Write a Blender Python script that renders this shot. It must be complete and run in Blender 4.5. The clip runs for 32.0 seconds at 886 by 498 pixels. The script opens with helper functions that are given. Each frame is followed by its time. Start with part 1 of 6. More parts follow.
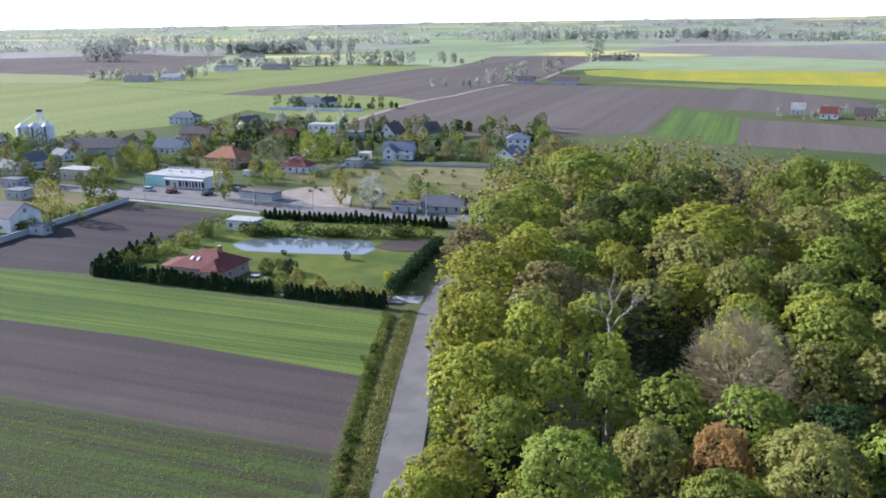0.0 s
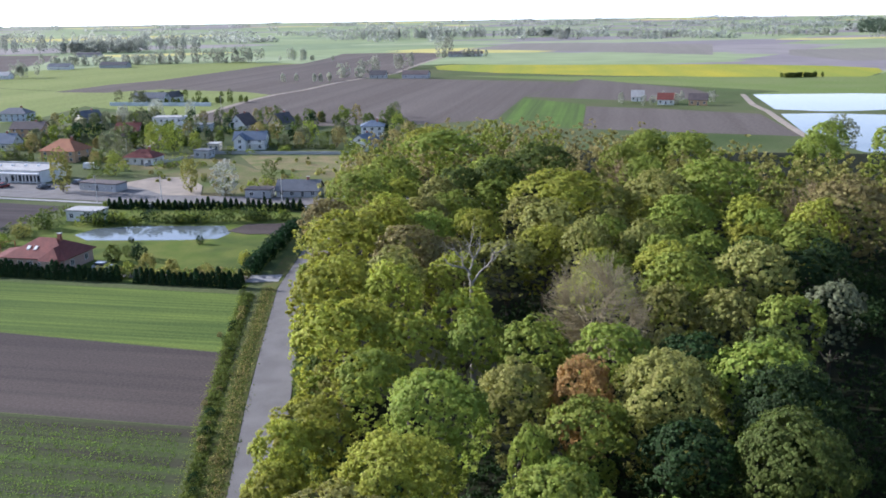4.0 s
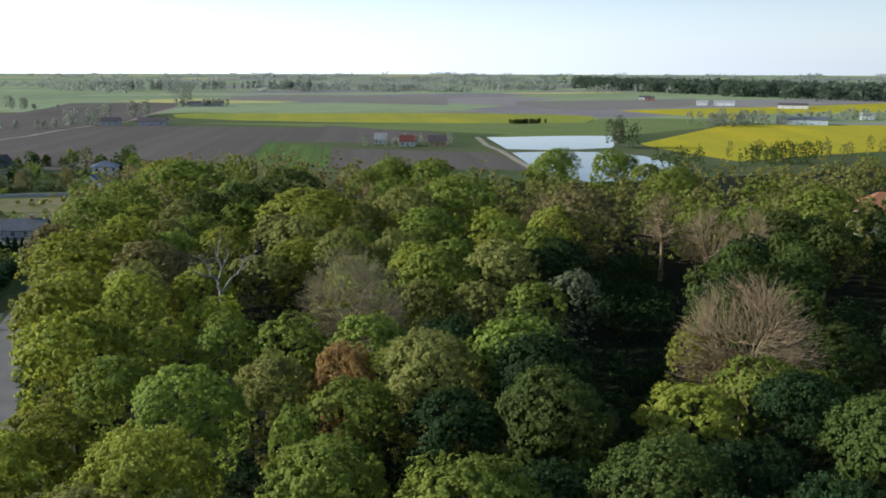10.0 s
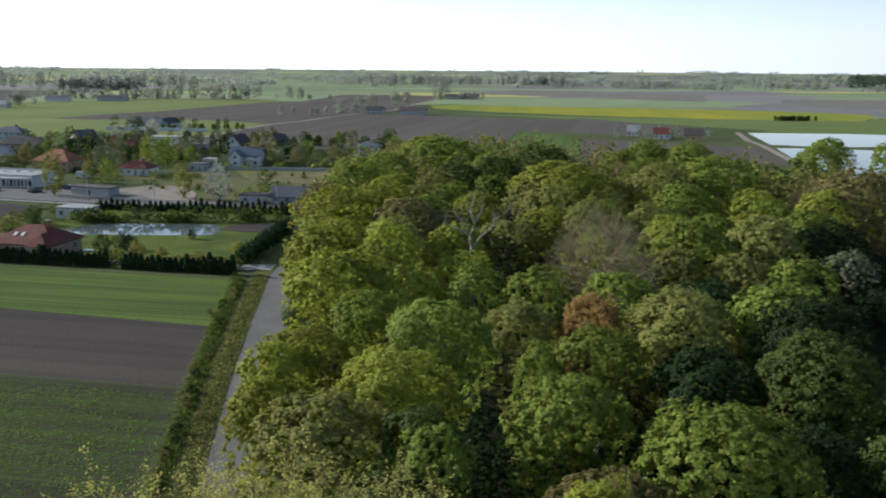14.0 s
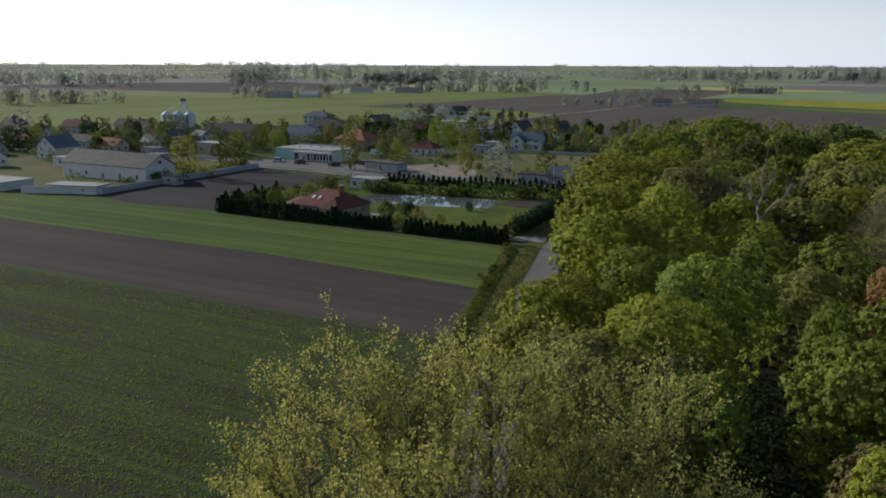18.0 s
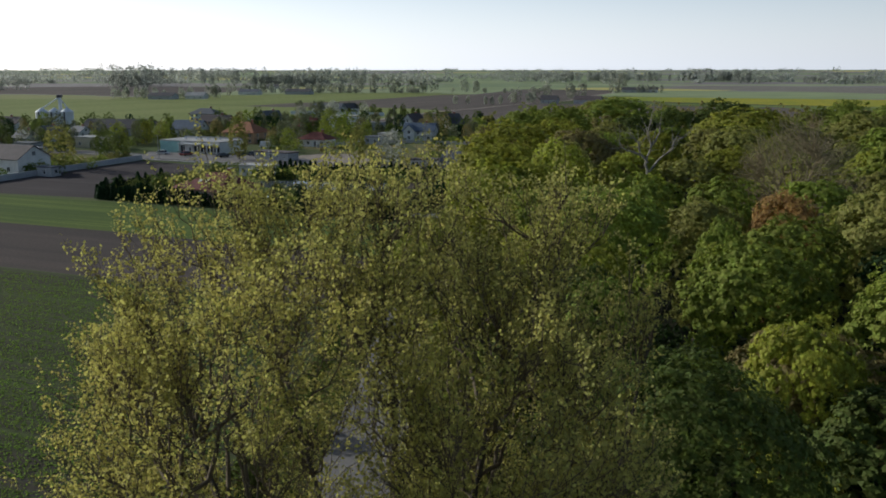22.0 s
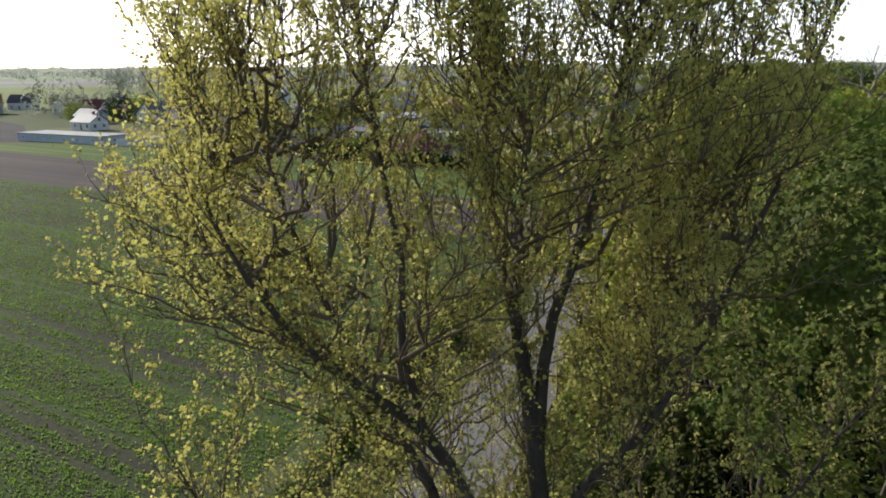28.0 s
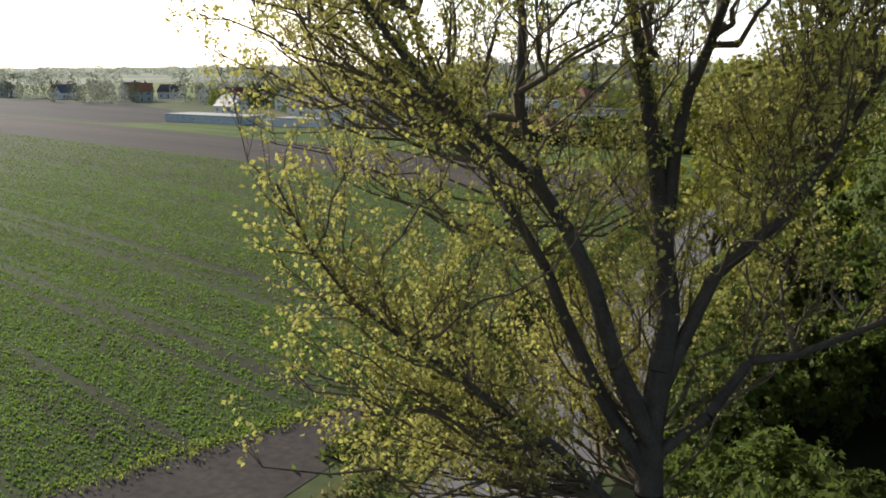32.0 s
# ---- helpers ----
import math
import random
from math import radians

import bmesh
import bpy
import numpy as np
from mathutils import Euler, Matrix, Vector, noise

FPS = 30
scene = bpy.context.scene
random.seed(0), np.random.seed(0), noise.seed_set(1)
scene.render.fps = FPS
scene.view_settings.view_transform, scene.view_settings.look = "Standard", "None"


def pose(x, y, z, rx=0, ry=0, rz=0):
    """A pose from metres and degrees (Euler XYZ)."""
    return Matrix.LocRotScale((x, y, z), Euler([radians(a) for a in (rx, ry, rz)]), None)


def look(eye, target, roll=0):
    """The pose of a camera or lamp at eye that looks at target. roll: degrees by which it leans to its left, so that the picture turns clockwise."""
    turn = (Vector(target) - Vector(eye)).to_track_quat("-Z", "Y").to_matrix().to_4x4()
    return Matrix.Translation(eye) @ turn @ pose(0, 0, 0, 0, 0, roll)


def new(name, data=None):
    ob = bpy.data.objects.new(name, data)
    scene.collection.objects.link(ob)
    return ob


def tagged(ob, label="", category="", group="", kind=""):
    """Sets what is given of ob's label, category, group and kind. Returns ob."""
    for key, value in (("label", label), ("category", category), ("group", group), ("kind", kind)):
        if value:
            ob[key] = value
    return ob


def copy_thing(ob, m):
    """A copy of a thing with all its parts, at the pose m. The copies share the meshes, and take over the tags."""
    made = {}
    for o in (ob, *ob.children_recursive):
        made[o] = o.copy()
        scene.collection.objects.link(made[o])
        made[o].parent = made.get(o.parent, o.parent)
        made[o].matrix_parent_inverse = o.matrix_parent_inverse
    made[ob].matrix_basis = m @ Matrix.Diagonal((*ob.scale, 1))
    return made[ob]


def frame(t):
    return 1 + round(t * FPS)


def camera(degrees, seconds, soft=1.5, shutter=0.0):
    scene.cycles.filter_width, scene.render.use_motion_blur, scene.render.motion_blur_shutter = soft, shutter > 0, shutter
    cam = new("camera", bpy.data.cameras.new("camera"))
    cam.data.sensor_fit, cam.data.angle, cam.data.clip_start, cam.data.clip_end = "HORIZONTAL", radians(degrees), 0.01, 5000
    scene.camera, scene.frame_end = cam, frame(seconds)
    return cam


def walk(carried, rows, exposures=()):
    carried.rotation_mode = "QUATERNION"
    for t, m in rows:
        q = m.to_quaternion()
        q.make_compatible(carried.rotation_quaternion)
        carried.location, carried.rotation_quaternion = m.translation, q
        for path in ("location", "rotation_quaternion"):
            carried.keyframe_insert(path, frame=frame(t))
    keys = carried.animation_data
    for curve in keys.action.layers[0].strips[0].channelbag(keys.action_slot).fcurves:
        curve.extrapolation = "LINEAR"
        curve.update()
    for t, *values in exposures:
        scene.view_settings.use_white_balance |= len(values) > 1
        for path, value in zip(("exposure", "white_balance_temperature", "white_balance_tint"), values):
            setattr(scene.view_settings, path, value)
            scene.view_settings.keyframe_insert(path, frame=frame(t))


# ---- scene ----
cam = camera(54.14, 32.0, 1.8, 0.15)
UNIT = 1.36        # the plan below is drawn in units of this many metres; buildings and vehicles are in metres
# seconds, x, y, z in plan units, turn to the left from +y, tilt, lean
PATH = [
    (0, -0.23, -1.92, 41.42, 1.44, -14.99, -0.88),
    (0.5, -0.29, -1.98, 41.00, -0.36, -14.98, -0.92),
    (1, -0.34, -2.03, 40.58, -2.18, -15.00, -0.97),
    (1.5, -0.36, -2.06, 40.15, -3.58, -15.02, -1.00),
    (2, -0.37, -2.08, 39.50, -5.01, -14.98, -1.01),
    (2.5, -0.37, -2.10, 38.69, -6.98, -14.99, -0.99),
    (3, -0.37, -2.11, 38.13, -7.35, -15.01, -0.95),
    (3.5, -0.36, -2.10, 37.49, -7.73, -15.03, -0.87),
    (5.5, -0.35, -2.07, 36.55, -9.00, -15.07, -0.77),
    (6, -0.34, -2.01, 35.86, -9.27, -15.08, -0.66),
    (6.5, -0.34, -1.92, 35.40, -12.38, -14.07, -0.56),
    (7, -0.34, -1.83, 34.91, -19.04, -11.72, -0.46),
    (7.5, -0.36, -1.75, 34.40, -23.78, -11.61, -0.35),
    (8, -0.37, -1.70, 33.87, -25.29, -11.57, -0.25),
    (8.5, -0.38, -1.69, 33.36, -25.43, -11.56, -0.13),
    (9, -0.40, -1.69, 32.90, -25.39, -11.56, -0.02),
    (9.5, -0.40, -1.72, 32.45, -25.24, -11.56, 0.08),
    (10, -0.40, -1.75, 31.99, -24.99, -11.59, 0.15),
    (10.5, -0.38, -1.79, 31.51, -24.65, -11.56, 0.21),
    (11, -0.36, -1.82, 31.04, -24.08, -11.53, 0.24),
    (11.5, -0.35, -1.83, 30.59, -23.74, -11.55, 0.27),
    (12, -0.40, -1.80, 30.15, -23.35, -11.58, 0.27),
    (12.5, -0.53, -1.72, 29.70, -22.93, -11.65, 0.26),
    (13, -0.71, -1.60, 29.26, -22.55, -11.65, 0.28),
    (13.5, -0.91, -1.46, 28.80, -19.57, -11.61, 0.36),
    (14, -1.06, -1.30, 28.33, -8.74, -11.76, 0.48),
    (14.5, -1.11, -1.10, 27.90, 0.01, -11.91, 0.57),
    (15, -1.05, -0.82, 27.45, 7.01, -12.03, 0.56),
    (15.5, -0.91, -0.44, 26.64, 10.08, -12.08, 0.46),
    (17.5, -0.73, -0.02, 25.50, 10.52, -12.04, 0.32),
    (18, -0.59, 0.34, 24.66, 9.73, -12.03, 0.21),
    (18.5, -0.50, 0.60, 24.10, 8.72, -11.96, 0.14),
    (19, -0.48, 0.76, 23.56, 7.81, -11.89, 0.10),
    (19.5, -0.48, 0.86, 23.05, 7.02, -11.84, 0.08),
    (20, -0.48, 0.93, 22.51, 6.05, -11.80, 0.06),
    (20.5, -0.49, 0.97, 21.98, 5.15, -11.75, 0.05),
    (21, -0.50, 0.98, 21.47, 4.35, -11.73, 0.03),
    (21.5, -0.50, 0.96, 20.96, 3.55, -11.66, 0.00),
    (22, -0.50, 0.94, 20.44, 2.73, -11.67, -0.04),
    (22.5, -0.48, 0.95, 19.95, 2.00, -11.61, -0.12),
    (23, -0.42, 1.03, 19.48, 1.59, -11.65, -0.22),
    (23.5, -0.31, 1.23, 19.01, 1.60, -11.57, -0.31),
    (24, -0.10, 1.54, 18.54, 1.96, -11.61, -0.31),
    (24.5, 0.18, 1.95, 17.71, 3.53, -11.62, -0.22),
    (26.5, 0.49, 2.37, 16.55, 9.95, -11.67, -0.14),
    (27, 0.75, 2.71, 15.75, 12.29, -11.67, -0.15),
    (27.5, 0.89, 2.93, 15.32, 14.43, -11.84, -0.28),
    (28, 0.95, 3.07, 14.88, 16.25, -11.86, -0.43),
    (28.5, 0.97, 3.15, 14.43, 18.12, -11.95, -0.53),
    (29, 0.96, 3.22, 13.99, 20.13, -11.87, -0.56),
    (29.5, 0.96, 3.26, 13.57, 21.76, -11.85, -0.55),
    (30, 0.96, 3.29, 13.14, 24.01, -11.81, -0.53),
    (30.5, 0.96, 3.30, 12.73, 25.61, -11.82, -0.55),
    (31, 0.97, 3.29, 12.36, 25.64, -11.86, -0.57),
    (31.5, 0.98, 3.26, 11.96, 25.13, -11.89, -0.54),
    (32, 0.99, 3.24, 11.52, 24.70, -11.83, -0.44),
]


def gaze(x, y, z, yaw, tilt, roll):
    a, b = radians(yaw), radians(tilt)
    ahead = Vector((-math.sin(a) * math.cos(b), math.cos(a) * math.cos(b), math.sin(b)))
    eye = Vector((x, y, z)) * UNIT
    return look(eye, eye + ahead * 10, roll)


walk(cam, [(row[0], gaze(*row[1:])) for row in PATH],
     [(0, 1.05, 5450, 20), (6.0, 0.95, 5500, 18), (7.0, 0.9, 5600, 12), (8.0, 0.22, 5700, 7), (13.0, 0.12, 5700, 7), (15.0, 0.05, 5800, 8), (18.0, -0.5, 5950, 9), (24.0, -0.48, 5950, 9), (27.0, -0.02, 5950, 10), (28.0, 0.33, 6100, 11),
      (32.0, 0.3, 6300, 10)])

# ---- world and sun ----
SUN_TURN, SUN_UP = 62.0, 21.0     # degrees to the left of +y, degrees above the horizon
world = bpy.data.worlds.new("sky")
scene.world = world
world.use_nodes = True
wn = world.node_tree.nodes
sky = wn.new("ShaderNodeTexSky")
sky.sky_type = "NISHITA"
sky.sun_disc = False
sky.sun_elevation = radians(SUN_UP)
sky.sun_rotation = radians(-SUN_TURN)
sky.air_density, sky.dust_density, sky.ozone_density = 1.0, 1.6, 1.0
veil = wn.new("ShaderNodeMix")        # thin high cloud over the clear sky
veil.data_type, veil.blend_type = "RGBA", "ADD"
veil.inputs[0].default_value = 1.0
place = wn.new("ShaderNodeTexCoord")
split = wn.new("ShaderNodeSeparateXYZ")
world.node_tree.links.new(place.outputs["Generated"], split.inputs[0])
haze = wn.new("ShaderNodeValToRGB")   # haze is thickest along the horizon
haze.color_ramp.elements[0].position, haze.color_ramp.elements[0].color = 0.0, (14.0, 14.4, 15.2, 1)
haze.color_ramp.elements[1].position, haze.color_ramp.elements[1].color = 0.5, (0.5, 0.65, 0.9, 1)
middle = haze.color_ramp.elements.new(0.125)
middle.color = (5.0, 5.6, 6.6, 1)
world.node_tree.links.new(split.outputs["Z"], haze.inputs[0])
aside = wn.new("ShaderNodeVectorMath")     # the haze is brightest towards the sun
aside.operation = "DOT_PRODUCT"
aside.inputs[1].default_value = (-math.sin(radians(SUN_TURN)), math.cos(radians(SUN_TURN)), 0.0)
world.node_tree.links.new(place.outputs["Generated"], aside.inputs[0])
fade = wn.new("ShaderNodeMapRange")
fade.inputs[1].default_value, fade.inputs[2].default_value = -0.5, 0.7
fade.inputs[3].default_value, fade.inputs[4].default_value = 0.45, 1.12
world.node_tree.links.new(aside.outputs["Value"], fade.inputs[0])
thin = wn.new("ShaderNodeVectorMath")
thin.operation = "SCALE"
world.node_tree.links.new(haze.outputs[0], thin.inputs[0])
world.node_tree.links.new(fade.outputs[0], thin.inputs["Scale"])
world.node_tree.links.new(thin.outputs[0], veil.inputs[7])
world.node_tree.links.new(sky.outputs[0], veil.inputs[6])
wn["Background"].inputs["Strength"].default_value = 0.08
world.node_tree.links.new(veil.outputs[2], wn["Background"].inputs["Color"])
sun = new("sun", bpy.data.lights.new("sun", "SUN"))
sun.data.energy, sun.data.angle, sun.data.color = 5.0, radians(0.6), (1.0, 0.94, 0.83)
a, b = radians(SUN_TURN), radians(SUN_UP)
toward = Vector((-math.sin(a) * math.cos(b), math.cos(a) * math.cos(b), math.sin(b)))
sun.matrix_world = look(toward * 800, (0, 0, 0))

# ---- materials ----


def material(name, base, rough=0.9, second=None, scale=1.0, fine=12.0, bump=0.2, spread=0.12, metal=0.0, leaf=0.0, spec=0.25, island=0.0, objrand=0.0,
             rows=None, third=None):
    """A procedural surface: two colours mixed by broad noise, a finer grain, bump, and optional rows (spacing, turn, colour, sharpness)."""
    m = bpy.data.materials.new(name)
    m.use_nodes = True
    n, l = m.node_tree.nodes, m.node_tree.links
    p = n["Principled BSDF"]
    p.inputs["Roughness"].default_value = rough
    p.inputs["Metallic"].default_value = metal
    p.inputs["Specular IOR Level"].default_value = spec
    coord = n.new("ShaderNodeTexCoord")
    geo = n.new("ShaderNodeNewGeometry")
    where = geo.outputs["Position"] if not objrand else coord.outputs["Object"]

    def noise_at(s, detail=4.0):
        t = n.new("ShaderNodeTexNoise")
        t.inputs["Scale"].default_value, t.inputs["Detail"].default_value = s, detail
        l.new(where, t.inputs["Vector"])
        return t.outputs["Fac"]

    def mixed(fac, c1, c2, mode="MIX"):
        x = n.new("ShaderNodeMix")
        x.data_type, x.blend_type = "RGBA", mode
        for sock, val in ((x.inputs[0], fac), (x.inputs[6], c1), (x.inputs[7], c2)):
            if hasattr(val, "links"):
                l.new(val, sock)
            elif isinstance(val, tuple):
                sock.default_value = (*val, 1)
            else:
                sock.default_value = val
        return x.outputs[2]

    def ramp(val, lo, hi):
        r = n.new("ShaderNodeMapRange")
        r.inputs[1].default_value, r.inputs[2].default_value = lo, hi
        l.new(val, r.inputs[0])
        return r.outputs[0]

    col = mixed(ramp(noise_at(scale), 0.35, 0.65), base, second or tuple(c * 0.75 for c in base))
    if third:
        col = mixed(ramp(noise_at(scale * 0.31, 3.0), 0.5, 0.7), col, third)
    if rows:
        gap, turn, rowcol, sharp = rows
        stretch = n.new("ShaderNodeMapping")
        stretch.vector_type = "TEXTURE"
        stretch.inputs["Rotation"].default_value[2] = radians(-turn)
        stretch.inputs["Scale"].default_value = (gap * 2, gap * 160, 1)
        l.new(where, stretch.inputs["Vector"])
        wide = n.new("ShaderNodeMapping")
        wide.vector_type = "TEXTURE"
        wide.inputs["Rotation"].default_value[2] = radians(-turn)
        wide.inputs["Scale"].default_value = (gap * 9, gap * 160, 1)
        l.new(where, wide.inputs["Vector"])
        streaks = []
        for way in (stretch, wide):
            s_ = n.new("ShaderNodeTexNoise")
            s_.inputs["Scale"].default_value, s_.inputs["Detail"].default_value = 1.0, 3.0
            l.new(way.outputs[0], s_.inputs["Vector"])
            streaks.append(s_.outputs["Fac"])
        both = n.new("ShaderNodeMath")
        both.operation = "ADD"
        l.new(streaks[0], both.inputs[0])
        l.new(streaks[1], both.inputs[1])
        mul = n.new("ShaderNodeMapRange")
        mul.inputs[1].default_value, mul.inputs[2].default_value = 1.0 - sharp * 0.45, 1.0 + sharp * 0.45
        l.new(both.outputs[0], mul.inputs[0])
        col = mixed(mul.outputs[0], col, rowcol)
    grain = noise_at(fine, 5.0)
    dark = n.new("ShaderNodeMapRange")
    dark.inputs[1].default_value, dark.inputs[2].default_value = 0.3, 0.7
    dark.inputs[3].default_value, dark.inputs[4].default_value = 1 - spread * 2, 1 + spread
    l.new(grain, dark.inputs[0])
    hsv = n.new("ShaderNodeHueSaturation")
    l.new(col, hsv.inputs["Color"])
    l.new(dark.outputs[0], hsv.inputs["Value"])
    col = hsv.outputs[0]
    for amount, source in ((island, geo.outputs["Random Per Island"]), (objrand, None)):
        if not amount:
            continue
        if source is None:
            source = n.new("ShaderNodeObjectInfo").outputs["Random"]
        r = n.new("ShaderNodeMapRange")
        r.inputs[3].default_value, r.inputs[4].default_value = 1 - amount, 1 + amount
        l.new(source, r.inputs[0])
        h = n.new("ShaderNodeHueSaturation")
        l.new(r.outputs[0], h.inputs["Value"])
        r2 = n.new("ShaderNodeMapRange")
        r2.inputs[3].default_value, r2.inputs[4].default_value = 0.5 - amount * 0.05, 0.5 + amount * 0.05
        l.new(source, r2.inputs[0])
        l.new(r2.outputs[0], h.inputs["Hue"])
        l.new(col, h.inputs["Color"])
        col = h.outputs[0]
    l.new(col, p.inputs["Base Color"])
    if bump:
        bm_ = n.new("ShaderNodeBump")
        bm_.inputs["Strength"].default_value, bm_.inputs["Distance"].default_value = bump, 0.05
        l.new(grain, bm_.inputs["Height"])
        l.new(bm_.outputs[0], p.inputs["Normal"])
    if leaf:
        tr = n.new("ShaderNodeBsdfTranslucent")
        mx = n.new("ShaderNodeMixShader")
        mx.inputs[0].default_value = leaf
        l.new(col, tr.inputs["Color"])
        l.new(p.outputs[0], mx.inputs[1])
        l.new(tr.outputs[0], mx.inputs[2])
        l.new(mx.outputs[0], n["Material Output"].inputs["Surface"])
    return m


def water_material(name, tint):
    m = bpy.data.materials.new(name)
    m.use_nodes = True
    n, l = m.node_tree.nodes, m.node_tree.links
    p = n["Principled BSDF"]
    p.inputs["Base Color"].default_value = (*tint, 1)
    p.inputs["Roughness"].default_value = 0.06
    p.inputs["IOR"].default_value = 1.33
    t = n.new("ShaderNodeTexNoise")
    t.inputs["Scale"].default_value, t.inputs["Detail"].default_value = 0.8, 4.0
    geo = n.new("ShaderNodeNewGeometry")
    l.new(geo.outputs["Position"], t.inputs["Vector"])
    b_ = n.new("ShaderNodeBump")
    b_.inputs["Strength"].default_value, b_.inputs["Distance"].default_value = 0.05, 0.05
    l.new(t.outputs["Fac"], b_.inputs["Height"])
    l.new(b_.outputs[0], p.inputs["Normal"])
    return m


M = {}
M["ground"] = material("meadow_ground", (0.09, 0.12, 0.045), second=(0.12, 0.125, 0.062), scale=0.03, fine=1.2, third=(0.06, 0.09, 0.03), spec=0.03)
M["soil"] = material("tilled_soil", (0.098, 0.081, 0.071), second=(0.112, 0.092, 0.08), scale=0.06, fine=2.5, bump=0.5, rows=(1.6, -71.0, (0.076, 0.064, 0.058), 0.4), spec=0.03)
M["soil_dark"] = material("dark_soil", (0.082, 0.071, 0.07), second=(0.096, 0.083, 0.08), scale=0.05, fine=2.5, bump=0.5, rows=(1.2, -70.0, (0.062, 0.053, 0.052), 0.5), spec=0.03)
# the two far soils have distance haze baked into their colour
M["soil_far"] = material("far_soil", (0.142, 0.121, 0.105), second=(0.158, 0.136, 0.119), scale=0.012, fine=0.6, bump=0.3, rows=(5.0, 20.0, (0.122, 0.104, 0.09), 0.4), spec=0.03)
M["soil_hazed"] = material("hazed_tilled_soil", (0.235, 0.21, 0.19), second=(0.26, 0.24, 0.20), scale=0.01, fine=0.5, bump=0.2, rows=(9.0, 20.0, (0.215, 0.20, 0.165), 0.5), spec=0.03)
M["crop"] = material("row_crop", (0.12, 0.185, 0.045), second=(0.105, 0.165, 0.04), scale=0.05, fine=2.0, bump=0.5, rows=(1.3, 18.4, (0.085, 0.12, 0.04), 0.3), spec=0.03)
M["wheat"] = material("young_wheat", (0.15, 0.196, 0.046), second=(0.125, 0.172, 0.042), scale=0.05, fine=2.0, bump=0.5, rows=(0.6, -71.0, (0.078, 0.115, 0.032), 0.26), spec=0.03)
M["sprouts"] = material("sprouting_field", (0.068, 0.060, 0.045), second=(0.058, 0.057, 0.038), scale=0.03, fine=2.2, bump=0.6, rows=(0.5, -71.0, (0.078, 0.102, 0.036), 0.36), spec=0.03)
# distance haze lightens this far crop's base colour
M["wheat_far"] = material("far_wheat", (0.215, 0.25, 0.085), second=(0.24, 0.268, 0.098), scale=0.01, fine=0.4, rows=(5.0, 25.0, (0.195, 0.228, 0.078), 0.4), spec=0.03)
M["meadow"] = material("meadow", (0.155, 0.205, 0.06), second=(0.18, 0.215, 0.08), scale=0.02, fine=0.6, spec=0.03)
M["rape"] = material("flowering_rape", (0.55, 0.42, 0.02), second=(0.42, 0.36, 0.03), scale=0.02, fine=1.5, rows=(8.0, 30.0, (0.36, 0.34, 0.03), 0.45), spec=0.03)
# haze of distance is mixed into the next two colours
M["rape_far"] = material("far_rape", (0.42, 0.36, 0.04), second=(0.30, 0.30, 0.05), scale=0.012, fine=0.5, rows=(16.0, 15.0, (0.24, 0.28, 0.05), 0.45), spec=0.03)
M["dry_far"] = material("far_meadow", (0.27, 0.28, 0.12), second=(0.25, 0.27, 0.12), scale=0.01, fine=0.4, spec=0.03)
M["lawn"] = material("lawn", (0.105, 0.145, 0.030), second=(0.145, 0.165, 0.042), scale=0.22, fine=4.0, third=(0.075, 0.105, 0.03), spec=0.03)
M["waste"] = material("rough_grass", (0.12, 0.145, 0.05), second=(0.20, 0.165, 0.09), scale=0.06, fine=1.5, third=(0.09, 0.12, 0.045), spec=0.03)
M["dry"] = material("dry_grass", (0.25, 0.20, 0.11), second=(0.15, 0.165, 0.065), scale=0.16, fine=1.5, spec=0.03)
# litter colour taken near black to carry the shade under the trees
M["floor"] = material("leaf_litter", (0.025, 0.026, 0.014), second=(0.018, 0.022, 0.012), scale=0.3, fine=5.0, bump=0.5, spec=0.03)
M["asphalt"] = material("worn_asphalt", (0.185, 0.174, 0.163), second=(0.145, 0.135, 0.126), scale=0.25, fine=8.0, rough=0.8, bump=0.15)
M["paving"] = material("pale_paving", (0.34, 0.33, 0.32), second=(0.27, 0.265, 0.26), scale=0.3, fine=6.0, rough=0.85)
M["sand"] = material("sandy_yard", (0.36, 0.31, 0.25), second=(0.28, 0.24, 0.20), scale=0.2, fine=4.0, spec=0.03)
M["verge"] = material("verge_grass", (0.10, 0.13, 0.035), second=(0.13, 0.115, 0.055), scale=0.5, fine=4.0, spec=0.03)
M["water"] = water_material("pond_water", (0.11, 0.13, 0.135))
M["bark"] = material("bark", (0.062, 0.05, 0.04), second=(0.095, 0.08, 0.062), scale=2.0, fine=18.0, bump=0.6)
M["aspen_twig"] = material("aspen_twigs", (0.15, 0.115, 0.07), second=(0.11, 0.085, 0.055), scale=2.0, fine=18.0, bump=0.3)
M["bark_pale"] = material("pale_bark", (0.31, 0.28, 0.225), second=(0.24, 0.22, 0.18), scale=2.0, fine=18.0, bump=0.5)
M["twig_brown"] = material("bare_brown_twigs", (0.36, 0.265, 0.15), second=(0.29, 0.21, 0.12), scale=1.0, fine=10.0)
M["twig_pale"] = material("bare_pale_twigs", (0.34, 0.285, 0.165), second=(0.27, 0.225, 0.13), scale=1.0, fine=10.0)


def foliage(name, base, second, through_light=0.48, vary=0.26):
    return material(name, base, second=second, scale=0.25, fine=1.5, rough=0.7, bump=0.0, spread=0.1, leaf=through_light, island=vary, objrand=0.14, spec=0.2)


